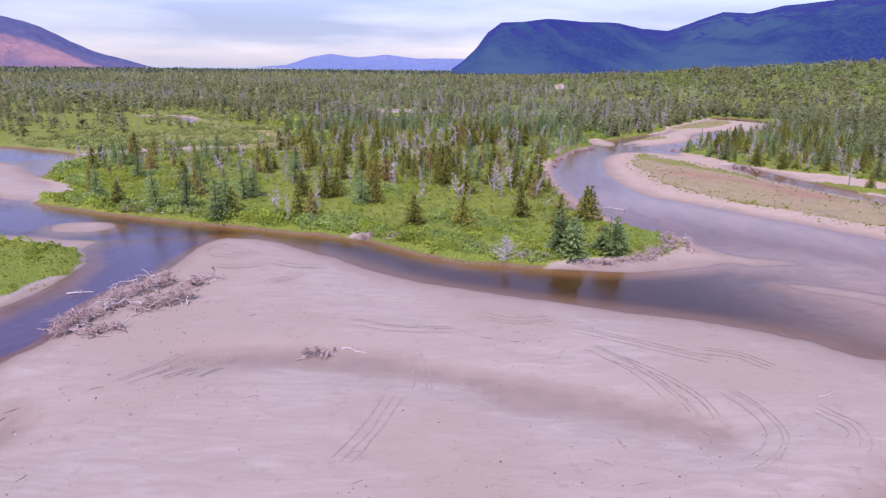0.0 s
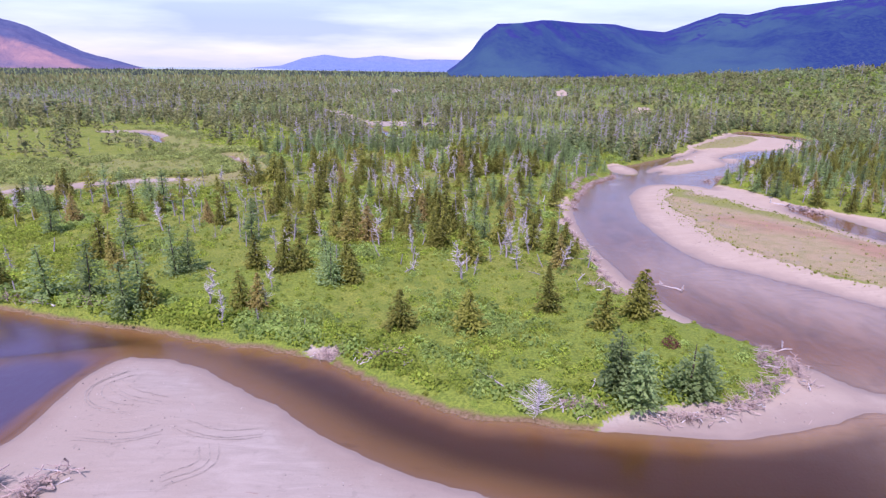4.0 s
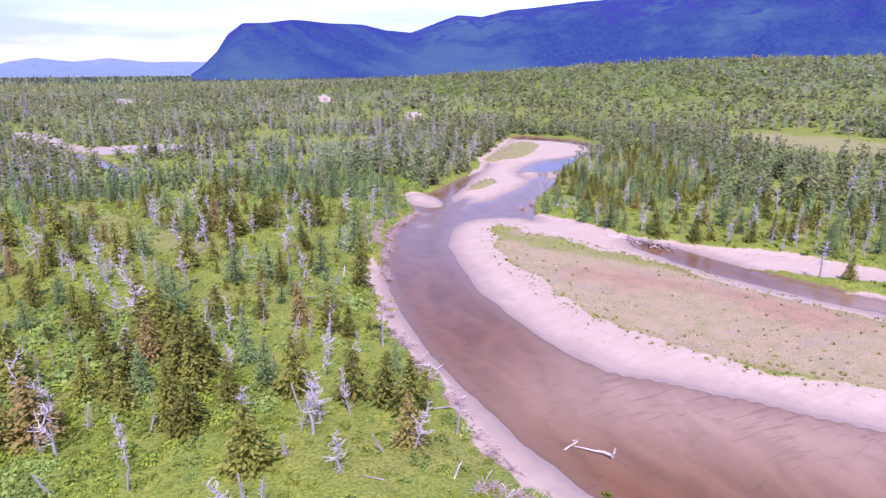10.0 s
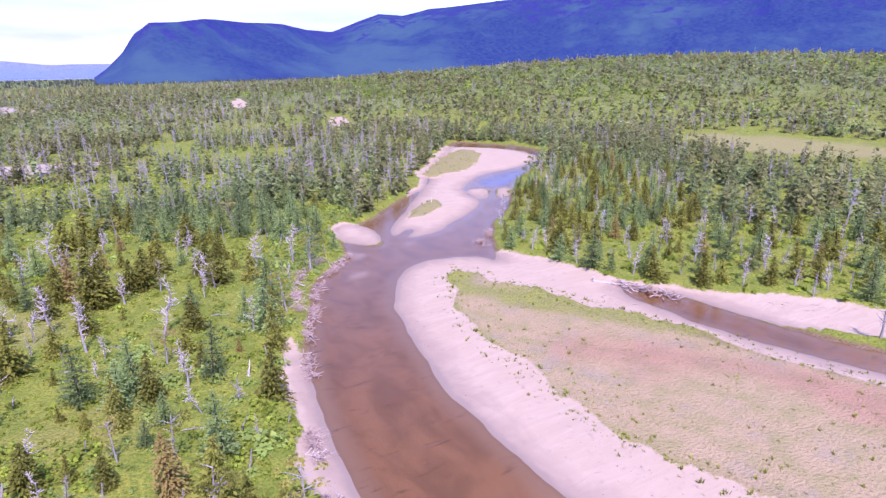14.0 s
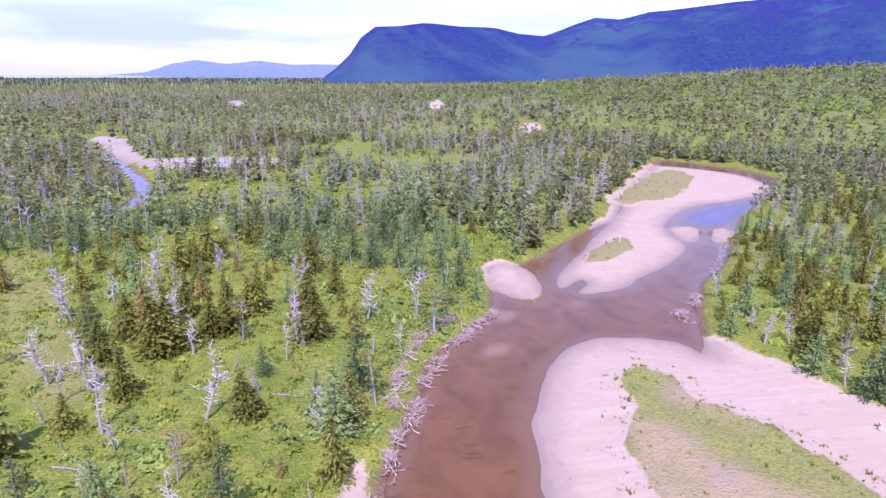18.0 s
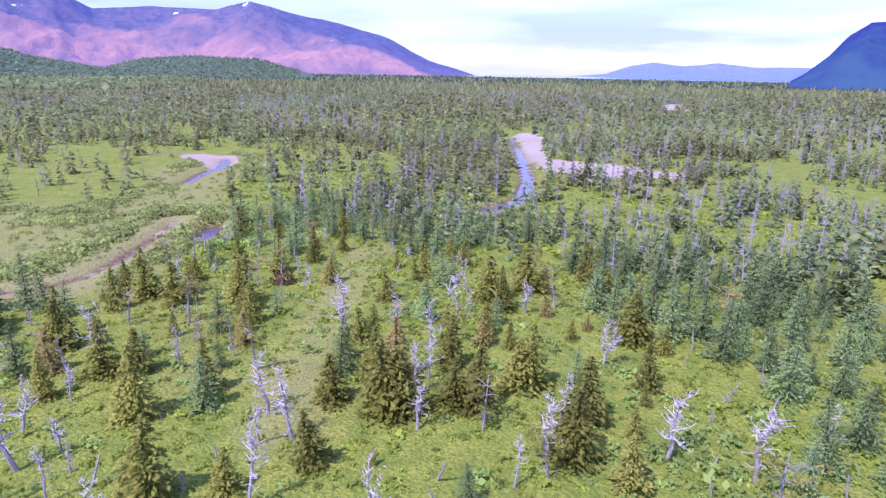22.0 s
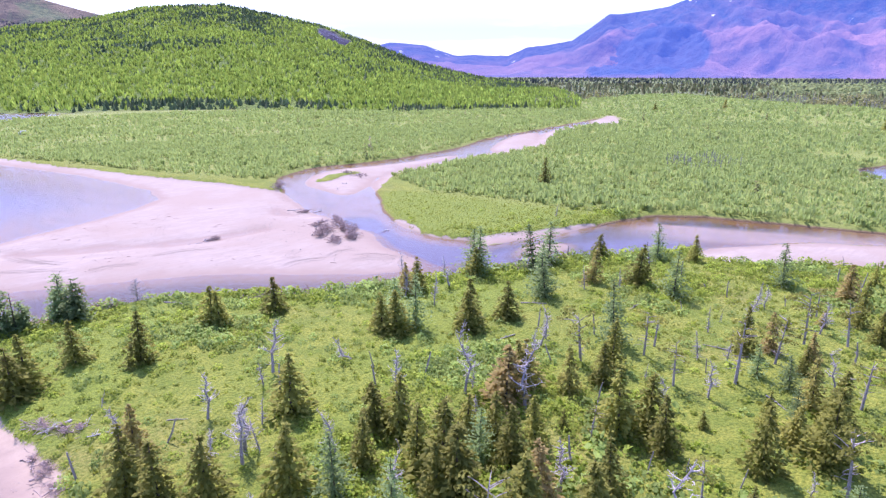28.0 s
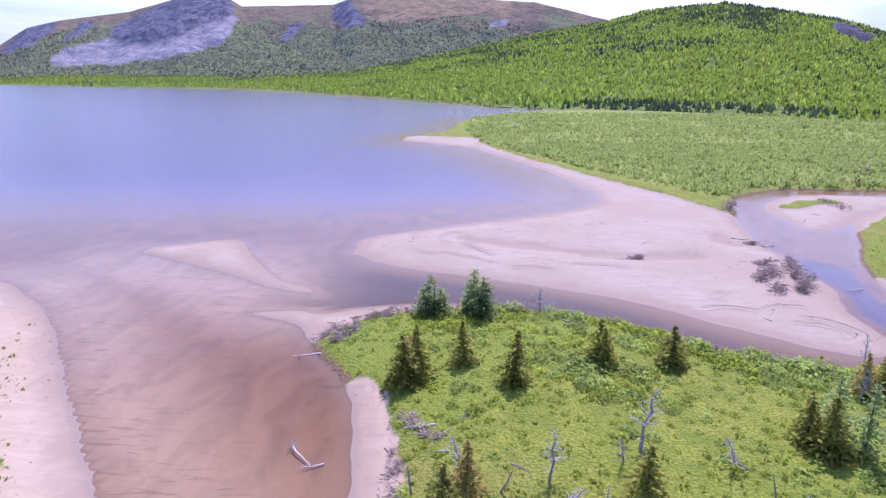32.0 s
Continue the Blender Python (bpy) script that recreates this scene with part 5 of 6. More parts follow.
place_things([larch] * 4, grove, 0.5, 1.1, 28)
clear = np.array([np.min(np.hypot(grove[:, 0] - a, grove[:, 1] - b)) > 2.0 for a, b in fill]) & (line_distance(GRASS_LANE, fill[:, 0], fill[:, 1]) > 4)
fill, kinds, inner = fill[clear], kinds[clear], inner[clear]
place_things([larch] * 3, fill[(kinds < 0.12) & inner][:140], 0.45, 1.1, 21)
place_things([spruce] * 5, fill[(kinds >= 0.12) & (kinds < 0.42) & inner][:300], 0.3, 1.15, 22)
place_things([flat_top] * 3, fill[(kinds >= 0.42) & (kinds < 0.55) & inner][:170], 0.6, 1.05, 23, lean=4)
place_things([dead_tree] * 4, fill[(kinds >= 0.55) & (kinds < 0.66) & inner][:130], 0.4, 1.0, 24, lean=7)
place_things([dead_spruce] * 3, fill[(kinds >= 0.66) & (kinds < 0.76)][:110], 0.4, 0.95, 25, lean=7)
place_things([snag] * 4, fill[(kinds >= 0.76) & (kinds < 0.9)][:170], 0.35, 1.0, 26, lean=9)
place_things([fallen_log] * 3, fill[kinds >= 0.9][:110], 0.5, 1.0, 27, lean=2)

# the near trees of the opposite bank
def on_east(x, y):
    return dry_land(x, y, 1.2) & (x > 76) & (y > 140) & (y < 275) & (line_distance(EAST_BANK, x, y) < 44) & (area_distance(BAR_GRASS, x, y) > 5) & (area_distance(UPPER_BAR, x, y) > 8)


EAST_BANK = [(116, 138), (97, 166), (86, 186), (84, 205), (88, 222), (104, 236), (122, 258)]
bank_trees = scatter((76, 138), (170, 276), 4200, lambda x, y: on_east(x, y) & (value_noise(x, y, 16, 29, 2) > -0.5), 58, 2.9)
order = np.random.default_rng(59).uniform(0, 1, len(bank_trees))
for makers, low_share, high_share, low, high, seed, lean in (([spruce] * 4, 0.0, 0.27, 0.45, 1.05, 41, 3), ([larch] * 3, 0.27, 0.54, 0.5, 1.1, 42, 3), ([dead_tree] * 3, 0.54, 0.7, 0.5, 1.05, 43, 6),
                                                               ([dead_spruce] * 2, 0.7, 0.86, 0.5, 1.1, 44, 6), ([flat_top] * 2, 0.86, 0.93, 0.5, 0.8, 45, 4), ([snag] * 2, 0.93, 1.0, 0.5, 1.1, 46, 8)):
    place_things(makers, bank_trees[(order >= low_share) & (order < high_share)][:220], low, high, seed, lean=lean)

# bushes and tufts on the flat
mounds = [leaf_mound(s, 54, 0.85, 0.17) for s in range(6)]
low_mounds = [leaf_mound(s, 22, 0.75, 0.26) for s in range(10, 16)]
tufts = [grass_tuft(s, 10) for s in range(20, 28)]
leafy = [leaf_mound(s, 6, 0.6, 0.55) for s in range(20, 26)]


def bushy(x, y):
    bank = smooth(-water_distance(x, y), -14, -3) * smooth(-x, -30, 5)
    patch = smooth(value_noise(x, y, 15, 61, 2), 0.02, 0.4)
    return np.clip(0.2 + 0.75 * patch * (1.1 - 0.5 * smooth(y, 135, 200)) + 0.5 * bank, 0, 1)


q = scatter((-100, 80), (66, 262), 34000, lambda x, y: dry_land(x, y, 0.6) & on_flat(x, y) & (rng.uniform(0, 1, len(x)) < bushy(x, y) * (0.12 + 0.88 * smooth(area_distance(MARSH_GREEN, x, y), -1, 1))), 21, 0.7)
big = 0.35 + 0.6 * rng.uniform(0, 1, len(q)) ** 2 + 0.45 * bushy(q[:, 0], q[:, 1]) + 0.55 * smooth(-water_distance(q[:, 0], q[:, 1]), -12, -2) * smooth(-q[:, 0], -12, 6)
close = q[:, 1] < 150
soft = value_noise(q[:, 0], q[:, 1], 6, 85, 2) + rng.normal(0, 0.15, len(q)) > 0.12
for who, models, leaves, grow, label in ((close & ~soft, mounds, BUSH, 0.85, "bright green alder bushes on the flat"), (close & soft, mounds, SOFT_BUSH, 1.05, "soft grey-green willow bushes on the flat"),
                                         (~close & ~soft, low_mounds, BUSH, 0.9, "bright green alder bushes between the spruces"), (~close & soft, low_mounds, SOFT_BUSH, 1.05, "soft grey-green willow bushes between the spruces")):
    spread("shrub_thicket", models, q[who], ground_height(q[who, 0], q[who, 1]), grow * big[who], leaves, label, "shrubs", 22)
q = scatter((-105, 80), (75, 265), 24000, lambda x, y: dry_land(x, y, 0.5) & (area_distance(BAR_GRASS, x, y) > 0) & (rng.uniform(0, 1, len(x)) < 0.35 + 0.65 * smooth(value_noise(x, y, 11, 86, 3), -0.3, 0.2)), 23)
spread("grass_tussocks", [leaf_mound(s, 7, 0.5, 0.42) for s in range(30, 36)] + tufts, q, ground_height(q[:, 0], q[:, 1]) - 0.05, 0.16 + 0.34 * rng.uniform(0, 1, len(q)) ** 2, TUFT, "tussocks of green and straw-coloured grass", "grass", 24)
q = scatter((45, 80), (105, 205), 13000, lambda x, y: (area_distance(BAR_GRASS, x, y) < 3) & (rng.uniform(0, 1, len(x)) < 0.1 + 0.3 * smooth(value_noise(x, y, 7, 67, 2), 0.0, 0.35) + 0.7 * smooth(-np.abs(area_distance(BAR_GRASS, x, y)), -4, 0)), 25)
spread("bar_tufts", tufts, q, ground_height(q[:, 0], q[:, 1]) - 0.05, 0.12 + 0.3 * rng.uniform(0, 1, len(q)) ** 3, TUFT, "small dry grass tufts on the point bar", "grass", 26)


q = scatter((66, 90), (156, 340), 5200, lambda x, y: ((area_distance(GRASS_BAR, x, y) < 1) | (area_distance(ISLE_GRASS, x, y) < 1) | (area_distance(BAR_TUFTS, x, y) < 2 * value_noise(x, y, 5, 69, 2))) & (water_distance(x, y) > 0.6), 65)
spread("bar_clumps", tufts[:4] + low_mounds[:2], q, ground_height(q[:, 0], q[:, 1]) - 0.03, 0.12 + 0.3 * rng.uniform(0, 1, len(q)) ** 3, TUFT, "grass clumps and seedlings on the sand bars", "grass", 66)

# woods past the crossed flat
LARCH_BELT = [(-64, 262), (-30, 268), (10, 262), (58, 268)]


def woods(x, y):
    far = np.hypot(x - 10, y - 120)
    near_flat = on_flat(x, y) & (y < 262) & (x > -100) & (x < 62)
    open_creek = (line_distance(CREEK, x, y) < 20 + 8 * value_noise(x, y, 20, 3)) | (line_distance(BEND, x, y) < 12) | (area_distance(CREEK_MEADOW, x, y) < 3 * value_noise(x, y, 12, 5))
    flats = (area_distance(FAR_FLAT, x, y) < 14) | (area_distance(BAR_GRASS, x, y) < 8)
    glade = (area_distance([(-48, 376), (-22, 300), (0, 290), (30, 320), (22, 366)], x, y) < 0) & (value_noise(x, y, 7, 19, 2) > 0.0)
    glade = glade | (far_sand(x, y) < 2.5) | (area_distance(GRASS_BAR, x, y) < 1)
    thin = (area_distance(CREEK_MEADOW, x, y) < 45) & (x < -60) & (hash2(np.floor(x * 9), np.floor(y * 9), 5) > 0.35)
    thin = thin | ((x < -95) & (x > -320) & (y < 330) & (hash2(np.floor(x * 9), np.floor(y * 9), 6) > 0.42))
    return ~glade & ~thin & ~on_east(x, y) & dry_land(x, y, 2.0) & (area_distance(ISLE_GRASS, x, y) > 1) & ~near_flat & ~open_creek & ~flats & (west_meadow(x, y) < 0.4) & (far < 2600) & ((x > 62) | (y > 262) | (x < -100) | on_flat(x, y))


mid_spruce = [sprays(1.0, 0.02, 0.2, 9, 8, 0.18, s, 1.0, 0.3, clumps=1) for s in range(100, 108)]
mid_larch = [sprays(1.0, 0.03, 0.24, 9, 8, 0.18, s, 0.75, 0.1, 0.05, clumps=1, shaggy=0.45) for s in range(110, 116)]
far_cones = [sprays(1.0, 0.1, 0.24, 4, 4, 0.36, s, 0.7, 0.3, clumps=1) for s in range(120, 128)]
far_larch = [sprays(1.0, 0.1, 0.3, 4, 4, 0.36, s, 0.45, 0.1, clumps=1, shaggy=0.5) for s in range(180, 186)]
small_cones = [jagged_cone(s, 6, 1, 0.36) for s in range(150, 158)]
small_plumes = [plume(s, 4, 0.26, 0.17) for s in range(170, 178)]
small_round = [leaf_mound(s, 4, 1.2, 0.65) for s in range(160, 168)]
far_round = [leaf_mound(s, 9, 1.2, 0.45) for s in range(130, 136)]


def bare_stick(seed):
    """A far dead tree: a thin stem with flat twigs."""
    r = np.random.default_rng(seed)
    v, f = [(-0.02, -0.01, 0), (0.02, -0.01, 0), (0, 0.02, 0), (0, 0, 1)], [(0, 1, 3), (1, 2, 3), (2, 0, 3)]
    for _ in range(20):
        u, a, n = r.uniform(0.2, 0.97), r.uniform(0, 6.283), len(v)
        reach = 0.26 * (1.1 - u) * r.uniform(0.5, 1.2)
        v += [(0, 0, u - 0.02), (0, 0, u + 0.024), (reach * math.cos(a), reach * math.sin(a), u + r.uniform(-0.05, 0.12))]
        f.append((n, n + 1, n + 2))
    return np.array(v), np.array(f)


bare_sticks = [bare_stick(s) for s in range(140, 146)]


def ring(low, high, count, seed, gap, arc=(-130, 75)):
    """Places in a ring sector round the flat, as many on each metre."""
    r = np.random.default_rng(seed)
    d, a = np.sqrt(r.uniform(low ** 2, high ** 2, count)), np.radians(r.uniform(arc[0], arc[1], count))
    p = np.stack([10 + d * np.sin(a), 120 + d * np.cos(a)], 1)
    clearing = value_noise(p[:, 0], p[:, 1], 34, 73, 2) < -0.42
    return p[woods(p[:, 0], p[:, 1]) & ~(clearing & (d < 420) & (line_distance(LARCH_BELT, p[:, 0], p[:, 1]) > 26))]


def plant(p, seed, spruce_models, larch_models, height, dead=0.14, bright=0.0, needles=None):
    r = np.random.default_rng(seed)
    u = r.uniform(0, 1, len(p)) 
    belt = smooth(value_noise(p[:, 0], p[:, 1], 60, 71, 2), 0.05, 0.4)
    belt = np.maximum(belt, 1.5 * (1 - smooth(line_distance(LARCH_BELT, p[:, 0], p[:, 1]), 10, 24)))
    hill = smooth(p[:, 0] * 0.8 + p[:, 1] * 0.5, 330, 520) if bright else 0 * u
    z = ground_height(p[:, 0], p[:, 1])
    larches, bare = u < 0.1 + 0.4 * belt, u > 1 - dead * (1 - 0.6 * hill) * (0.35 + 1.4 * smooth(value_noise(p[:, 0], p[:, 1], 75, 83, 2), -0.25, 0.4))
    birch = ~larches & ~bare & (r.uniform(0, 1, len(p)) < bright * (0.1 + 0.9 * hill) * (0.4 + 0.6 * smooth(value_noise(p[:, 0], p[:, 1], 50, 77, 2), -0.2, 0.3)))
    rest = ~larches & ~bare & ~birch
    for key, who, models, mat, label, kind, k in (
            ("spruce_wood", rest, spruce_models, needles or SPRUCE_FAR, "dark spruce wood on the river plain", "spruce wood", 1.0),
            ("larch_wood", larches, larch_models, LARCH_FAR, "blue-green larch wood on the river plain", "larch wood", 0.9),
            ("birch_wood", birch, far_round, BIRCH_FAR, "bright green birch wood on the low rise", "birch wood", 0.4),
            ("dead_wood", bare, bare_sticks, GREY_FAR, "grey dead trees standing in the wood", "dead trees", 1.0)):
        if who.any():
            spread(key, models, p[who], z[who], height * k * (1 + 0.3 * value_noise(p[who, 0], p[who, 1], 55, 87, 2)) * (0.65 + 0.6 * np.random.default_rng(seed + 1).uniform(0, 1, who.sum())), mat, label, kind, seed + 2)


plant(ring(0, 330, 14500, 31, 0), 32, mid_spruce, mid_larch, 6.9, 0.2)
q = ring(0, 340, 15000, 37, 0)
extra = scatter((-110, 255), (75, 340), 3500, lambda x, y: dry_land(x, y, 2.0) & (area_distance(CREEK_MEADOW, x, y) > 0), 53)
east = scatter((76, 120), (150, 240), 1800, lambda x, y: dry_land(x, y, 1.5) & (area_distance(BAR_GRASS, x, y) > 4), 54)
q = np.concatenate([q, extra, east])
spread("forest_undergrowth", leafy, q, ground_height(q[:, 0], q[:, 1]) - 0.1, 0.4 + 0.9 * np.random.default_rng(38).uniform(0, 1, len(q)) ** 2, BUSH, "green undergrowth between the trees", "shrubs", 38)
plant(ring(330, 800, 30000, 33, 0), 34, far_cones, far_larch, 6.3, 0.3, 0.85)
plant(ring(800, 1450, 15000, 35, 0, (-138, 70)), 36, small_cones, small_cones, 5.8, 0.2, 0.5)
# outermost ring takes the needles with cloud shadow in their colour
plant(ring(1450, 2500, 15000, 39, 0, (-138, 70)), 40, small_cones, small_cones, 6.2, 0.1, 0.25, SPRUCE_SHADED)

# woods on the south hillside and the green hill
r = np.random.default_rng(41)
az, up = r.uniform(138, 231, 62000), r.uniform(0.0, 1.0, 62000) ** 0.8
keep = r.uniform(0, 1, 62000) < np.where(az < 165, 0.45, 1.0)
x, y, z = south_slope(az[keep], up[keep])
wall = patch(az[keep], np.degrees(np.arctan2(z - 34.0, np.hypot(x - SOUTH[0], y - SOUTH[1]))), HILL_CLIFF) > 0.3
p, near_edge = np.stack([x, y], 1), (up[keep] < 0.045) & (az[keep] > 184) & (value_noise(x, y, 45, 84, 2) + r.normal(0, 0.25, len(x)) > -0.2)
light = (value_noise(x, y, 110, 81, 3) + 0.5 * value_noise(x, y, 35, 82, 2) + r.normal(0, 0.35, len(x)) > -0.85 + 0.95 * up[keep]) & ~near_edge & ~wall
dark = ~light & ~wall
spread("spruce_hillside", small_cones, p[dark], z[dark] - 0.5, 4.6 + 1.6 * r.uniform(0, 1, dark.sum()), HILL_SPRUCE, "dark spruces on the hillside above the lake", "spruce wood", 42)
spread("birch_hillside", small_plumes, p[light], z[light] - 0.5, np.full(light.sum(), 5.6), BIRCH_HILL, "bright green birches on the hillside above the lake", "birch wood", 43, tint_bias=-0.1)
az, up = r.uniform(139, 192, 30000), r.uniform(0, 1, 30000) ** 1.5 * 0.8
x, y, z = grey_slope(az, up)
bare = patch(az, np.degrees(np.arctan2(z - 34.0, np.hypot(x - SOUTH[0], y - SOUTH[1]))), CLIFFS + SCREES + SCARS) > 0.3
x, y, z, up = x[~bare], y[~bare], z[~bare], up[~bare]
p, light = np.stack([x, y], 1), r.uniform(0, 1, len(x)) < 0.75 - 0.6 * up
spread("spruce_hillside", small_cones, p[~light], z[~light] - 0.5, np.full((~light).sum(), 5.0), SPRUCE_SHADED, "grey-green spruces on the lower mountain side", "spruce wood", 49)
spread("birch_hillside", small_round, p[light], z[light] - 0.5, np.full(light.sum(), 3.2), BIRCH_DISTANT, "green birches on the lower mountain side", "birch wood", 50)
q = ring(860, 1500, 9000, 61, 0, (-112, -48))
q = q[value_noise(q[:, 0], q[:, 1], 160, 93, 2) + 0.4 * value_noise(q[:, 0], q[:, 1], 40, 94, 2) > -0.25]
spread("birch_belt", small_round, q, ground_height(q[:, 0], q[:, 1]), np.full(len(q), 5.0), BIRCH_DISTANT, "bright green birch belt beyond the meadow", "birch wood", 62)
az, up = r.uniform(-89, -42, 15000), r.uniform(0, 1, 15000)
x, y, z = wood_hill(az, up)
spread("hill_wood", small_round, np.stack([x, y], 1), z - 1, np.full(len(x), 4.0), HAZED_HILL_TREES, "trees on the rounded hill, leaves tinted haze blue", "woods", 44)

# bush meadow west of the river
def meadow_bush(x, y):
    return (west_meadow(x, y) > 0.6) & (water_distance(x, y) > 1.0) & (sand_amount(x, y) < 0.3) & (area_distance(MARSH_GREEN, x, y) > 0) & (rng.uniform(0, 1, len(x)) < 0.35 + 0.65 * smooth(value_noise(x, y, 30, 91, 3), -0.35, 0.15))


for low, high, count, leaves, leaf, size in (((-240, -130), (40, 215), 44000, 9, 0.17, 1.5), ((-400, -340), (40, 230), 44000, 6, 0.2, 1.75), ((-800, -420), (-400, 340), 20000, 4, 0.3, 2.2)):
    q = scatter(low, high, count, meadow_bush, 45)
    if leaves == 6:
        q = q[(q[:, 0] < -240) | (q[:, 1] < -130)]
    spread("willow_meadow", [plume(s, leaves, 0.55, leaf) for s in range(60, 68)], q, ground_height(q[:, 0], q[:, 1]), size * (0.75 + 0.5 * rng.uniform(0, 1, len(q)) + 0.35 * value_noise(q[:, 0], q[:, 1], 24, 92, 3)), WILLOW, "soft green willow bushes of the open meadow", "shrubs", 46, spread_tint=0.3)
q = scatter((-700, -350), (-90, 330), 130, lambda x, y: (west_meadow(x, y) > 0.6) & (water_distance(x, y) > 3), 47)
spread("meadow_spruces", mid_spruce, q, ground_height(q[:, 0], q[:, 1]), np.full(len(q), 5.0), SPRUCE_FAR, "small dark spruces dotted over the meadow", "spruces", 48)

q = scatter((-152, 186), (-45, 346), 9000, lambda x, y: (area_distance(CREEK_MEADOW, x, y) < 0) & dry_land(x, y, 1.0) & (line_distance(CREEK, x, y) > 5) & (line_distance(BEND, x, y) > 6)
            & (rng.uniform(0, 1, len(x)) < 0.12 + 0.88 * np.maximum(smooth(value_noise(x, y, 22, 95, 2), -0.1, 0.25), 1 - smooth(line_distance(CREEK, x, y), 8, 16))), 51, 0.9)
spread("creek_willows", [leaf_mound(s, 44, 0.8, 0.19) for s in range(70, 76)], q, ground_height(q[:, 0], q[:, 1]), 0.8 + 0.9 * rng.uniform(0, 1, len(q)) + 0.5 * smooth(-line_distance(CREEK, q[:, 0], q[:, 1]), -14, -6), CREEK_WILLOW, "low green willow bushes beside the meadow creek", "shrubs", 52)

q = scatter((-300, -200), (40, 215), 16000, lambda x, y: (west_meadow(x, y) > 0.5) & (area_distance(MARSH_GREEN, x, y) > 1) & (sand_amount(x, y) < 0.3)
            & (rng.uniform(0, 1, len(x)) < 0.02 + 0.7 * (np.abs(value_noise(x, y, 26, 65, 2)) < 0.06) + 0.9 * (west_meadow(x, y) < 0.97) + 0.96 * smooth(-water_distance(x, y), -9, -5) + 0.5 * (1 - smooth(area_distance(MARSH_GREEN, x, y), 1, 7))) & (water_distance(x, y) > 1.2), 63, 1.3)
spread("bank_willows", [leaf_mound(s, 30, 0.9, 0.22) for s in range(80, 86)], q, ground_height(q[:, 0], q[:, 1]), 1.0 + 0.6 * rng.uniform(0, 1, len(q)), CREEK_WILLOW, "tall soft green willow bushes along the channel banks", "shrubs", 64, spread_tint=0.6)
q = scatter((-210, 30), (-155, 100), 900, lambda x, y: (west_meadow(x, y) > 0.6) & (np.hypot((x + 183) * 0.7, y - 66) + 5 * value_noise(x, y, 9, 99, 2) < 13), 59, 1.6)
spread("bare_willows", bare_sticks, q, ground_height(q[:, 0], q[:, 1]), 3.4, GREY_FAR, "tall grey-brown willow stems with few leaves in the meadow", "shrubs", 60, lean=0.12)
q = scatter((-96, 30), (-46, 98), 5000, lambda x, y: (area_distance(MARSH_GREEN, x, y) < 0) & (water_distance(x, y) > 0.5), 55)
spread("marsh_grass", tufts, q, ground_height(q[:, 0], q[:, 1]) - 0.03, 0.12 + 0.18 * rng.uniform(0, 1, len(q)) ** 2, TUFT, "bright green sedge tufts on the low marsh", "grass", 56)
q = scatter((-96, 30), (-46, 98), 450, lambda x, y: (area_distance(MARSH_GREEN, x, y) < 0) & (water_distance(x, y) > 0.8) & (value_noise(x, y, 9, 57, 2) > 0.3), 57)
spread("marsh_willows", low_mounds, q, ground_height(q[:, 0], q[:, 1]), 0.35 + 0.4 * rng.uniform(0, 1, len(q)), BUSH, "small green willow bushes on the low marsh", "shrubs", 58)


# ---- driftwood, logs and marks on the sand ----
DRIFT = bark_material("damp_driftwood", (0.5, 0.385, 0.345), (0.3, 0.22, 0.195))


def stick(r, length, thick, crook=0.25):
    """One bent tapered stick along x."""
    n = 4
    pts = [(length * (i / n - 0.5), r.normal(0, crook * length * 0.12), r.normal(0, crook * length * 0.08)) for i in range(n + 1)]
    return tube(pts, [thick * (1 - 0.7 * i / n) for i in range(n + 1)], 5)


def driftwood_pile(x, y, turn, length, width, height, count, seed, label, long=2.6, thick=0.07, material=None):
    r = np.random.default_rng(seed)
    root = empty("driftwood_pile", label, "driftwood", "driftwood piles")
    root.matrix_basis = pose(x, y, float(ground_height(np.array([x]), np.array([y]))[0]), 0, 0, turn)
    for _ in range(int(count * 1.9)):
        v, f = stick(r, long * r.uniform(0.35, 1.15), thick * r.uniform(0.5, 1.4), 0.5)
        ob = part("branch", (v, f), material or (PALE if r.uniform() < 0.16 else DRIFT), root)
        u, w = r.uniform(-0.5, 0.5), r.normal(0, 0.28)
        z = max(0.06, height * r.uniform(0.05, 1.0) * (1 - min(1, abs(w) * 1.3)))
        ob.matrix_basis = pose(u * length, w * width, z, 0, r.normal(0, 22), r.uniform(0, 180))
    brush = dead_branches(height * 1.15, seed + 3, 52, 1.15, 0.02, 1, -0.1, 0.024)
    spots = r.uniform(-0.5, 0.5, (max(3, int(length / (0.6 if height > 1.4 else 1.2))), 2))
    tangle = joined([(brush[0] * (1, 1, 0.9) + (a * length, b * width * 0.55, 0), brush[1]) for a, b in spots])
    tagged(part("brushwood", tangle, DRIFT, root, "tangle of thin grey twigs"), kind="stuff")
    return root


PILE = "bleached tangle of driftwood branches stranded on the sand"
driftwood_pile(-38.5, 62, 75, 9, 3.0, 2.2, 46, 501, PILE)
driftwood_pile(-35.5, 58.5, 20, 5, 3.0, 1.1, 22, 502, PILE)
driftwood_pile(-36.5, 70, 55, 8, 3.0, 2.2, 42, 503, PILE)
driftwood_pile(-32, 66, 40, 7, 2.8, 2.0, 36, 504, PILE)
driftwood_pile(-31, 73, 60, 5, 2.6, 1.2, 20, 505, PILE)
driftwood_pile(-39, 43, 10, 5, 1.6, 0.7, 14, 506, PILE)
driftwood_pile(-47, 10, 60, 9, 4, 1.3, 26, 507, "driftwood heap at the river bend beside willows")
driftwood_pile(-76, 4, 100, 11, 4, 1.2, 24, 508, "driftwood heap on the upper sand bar")
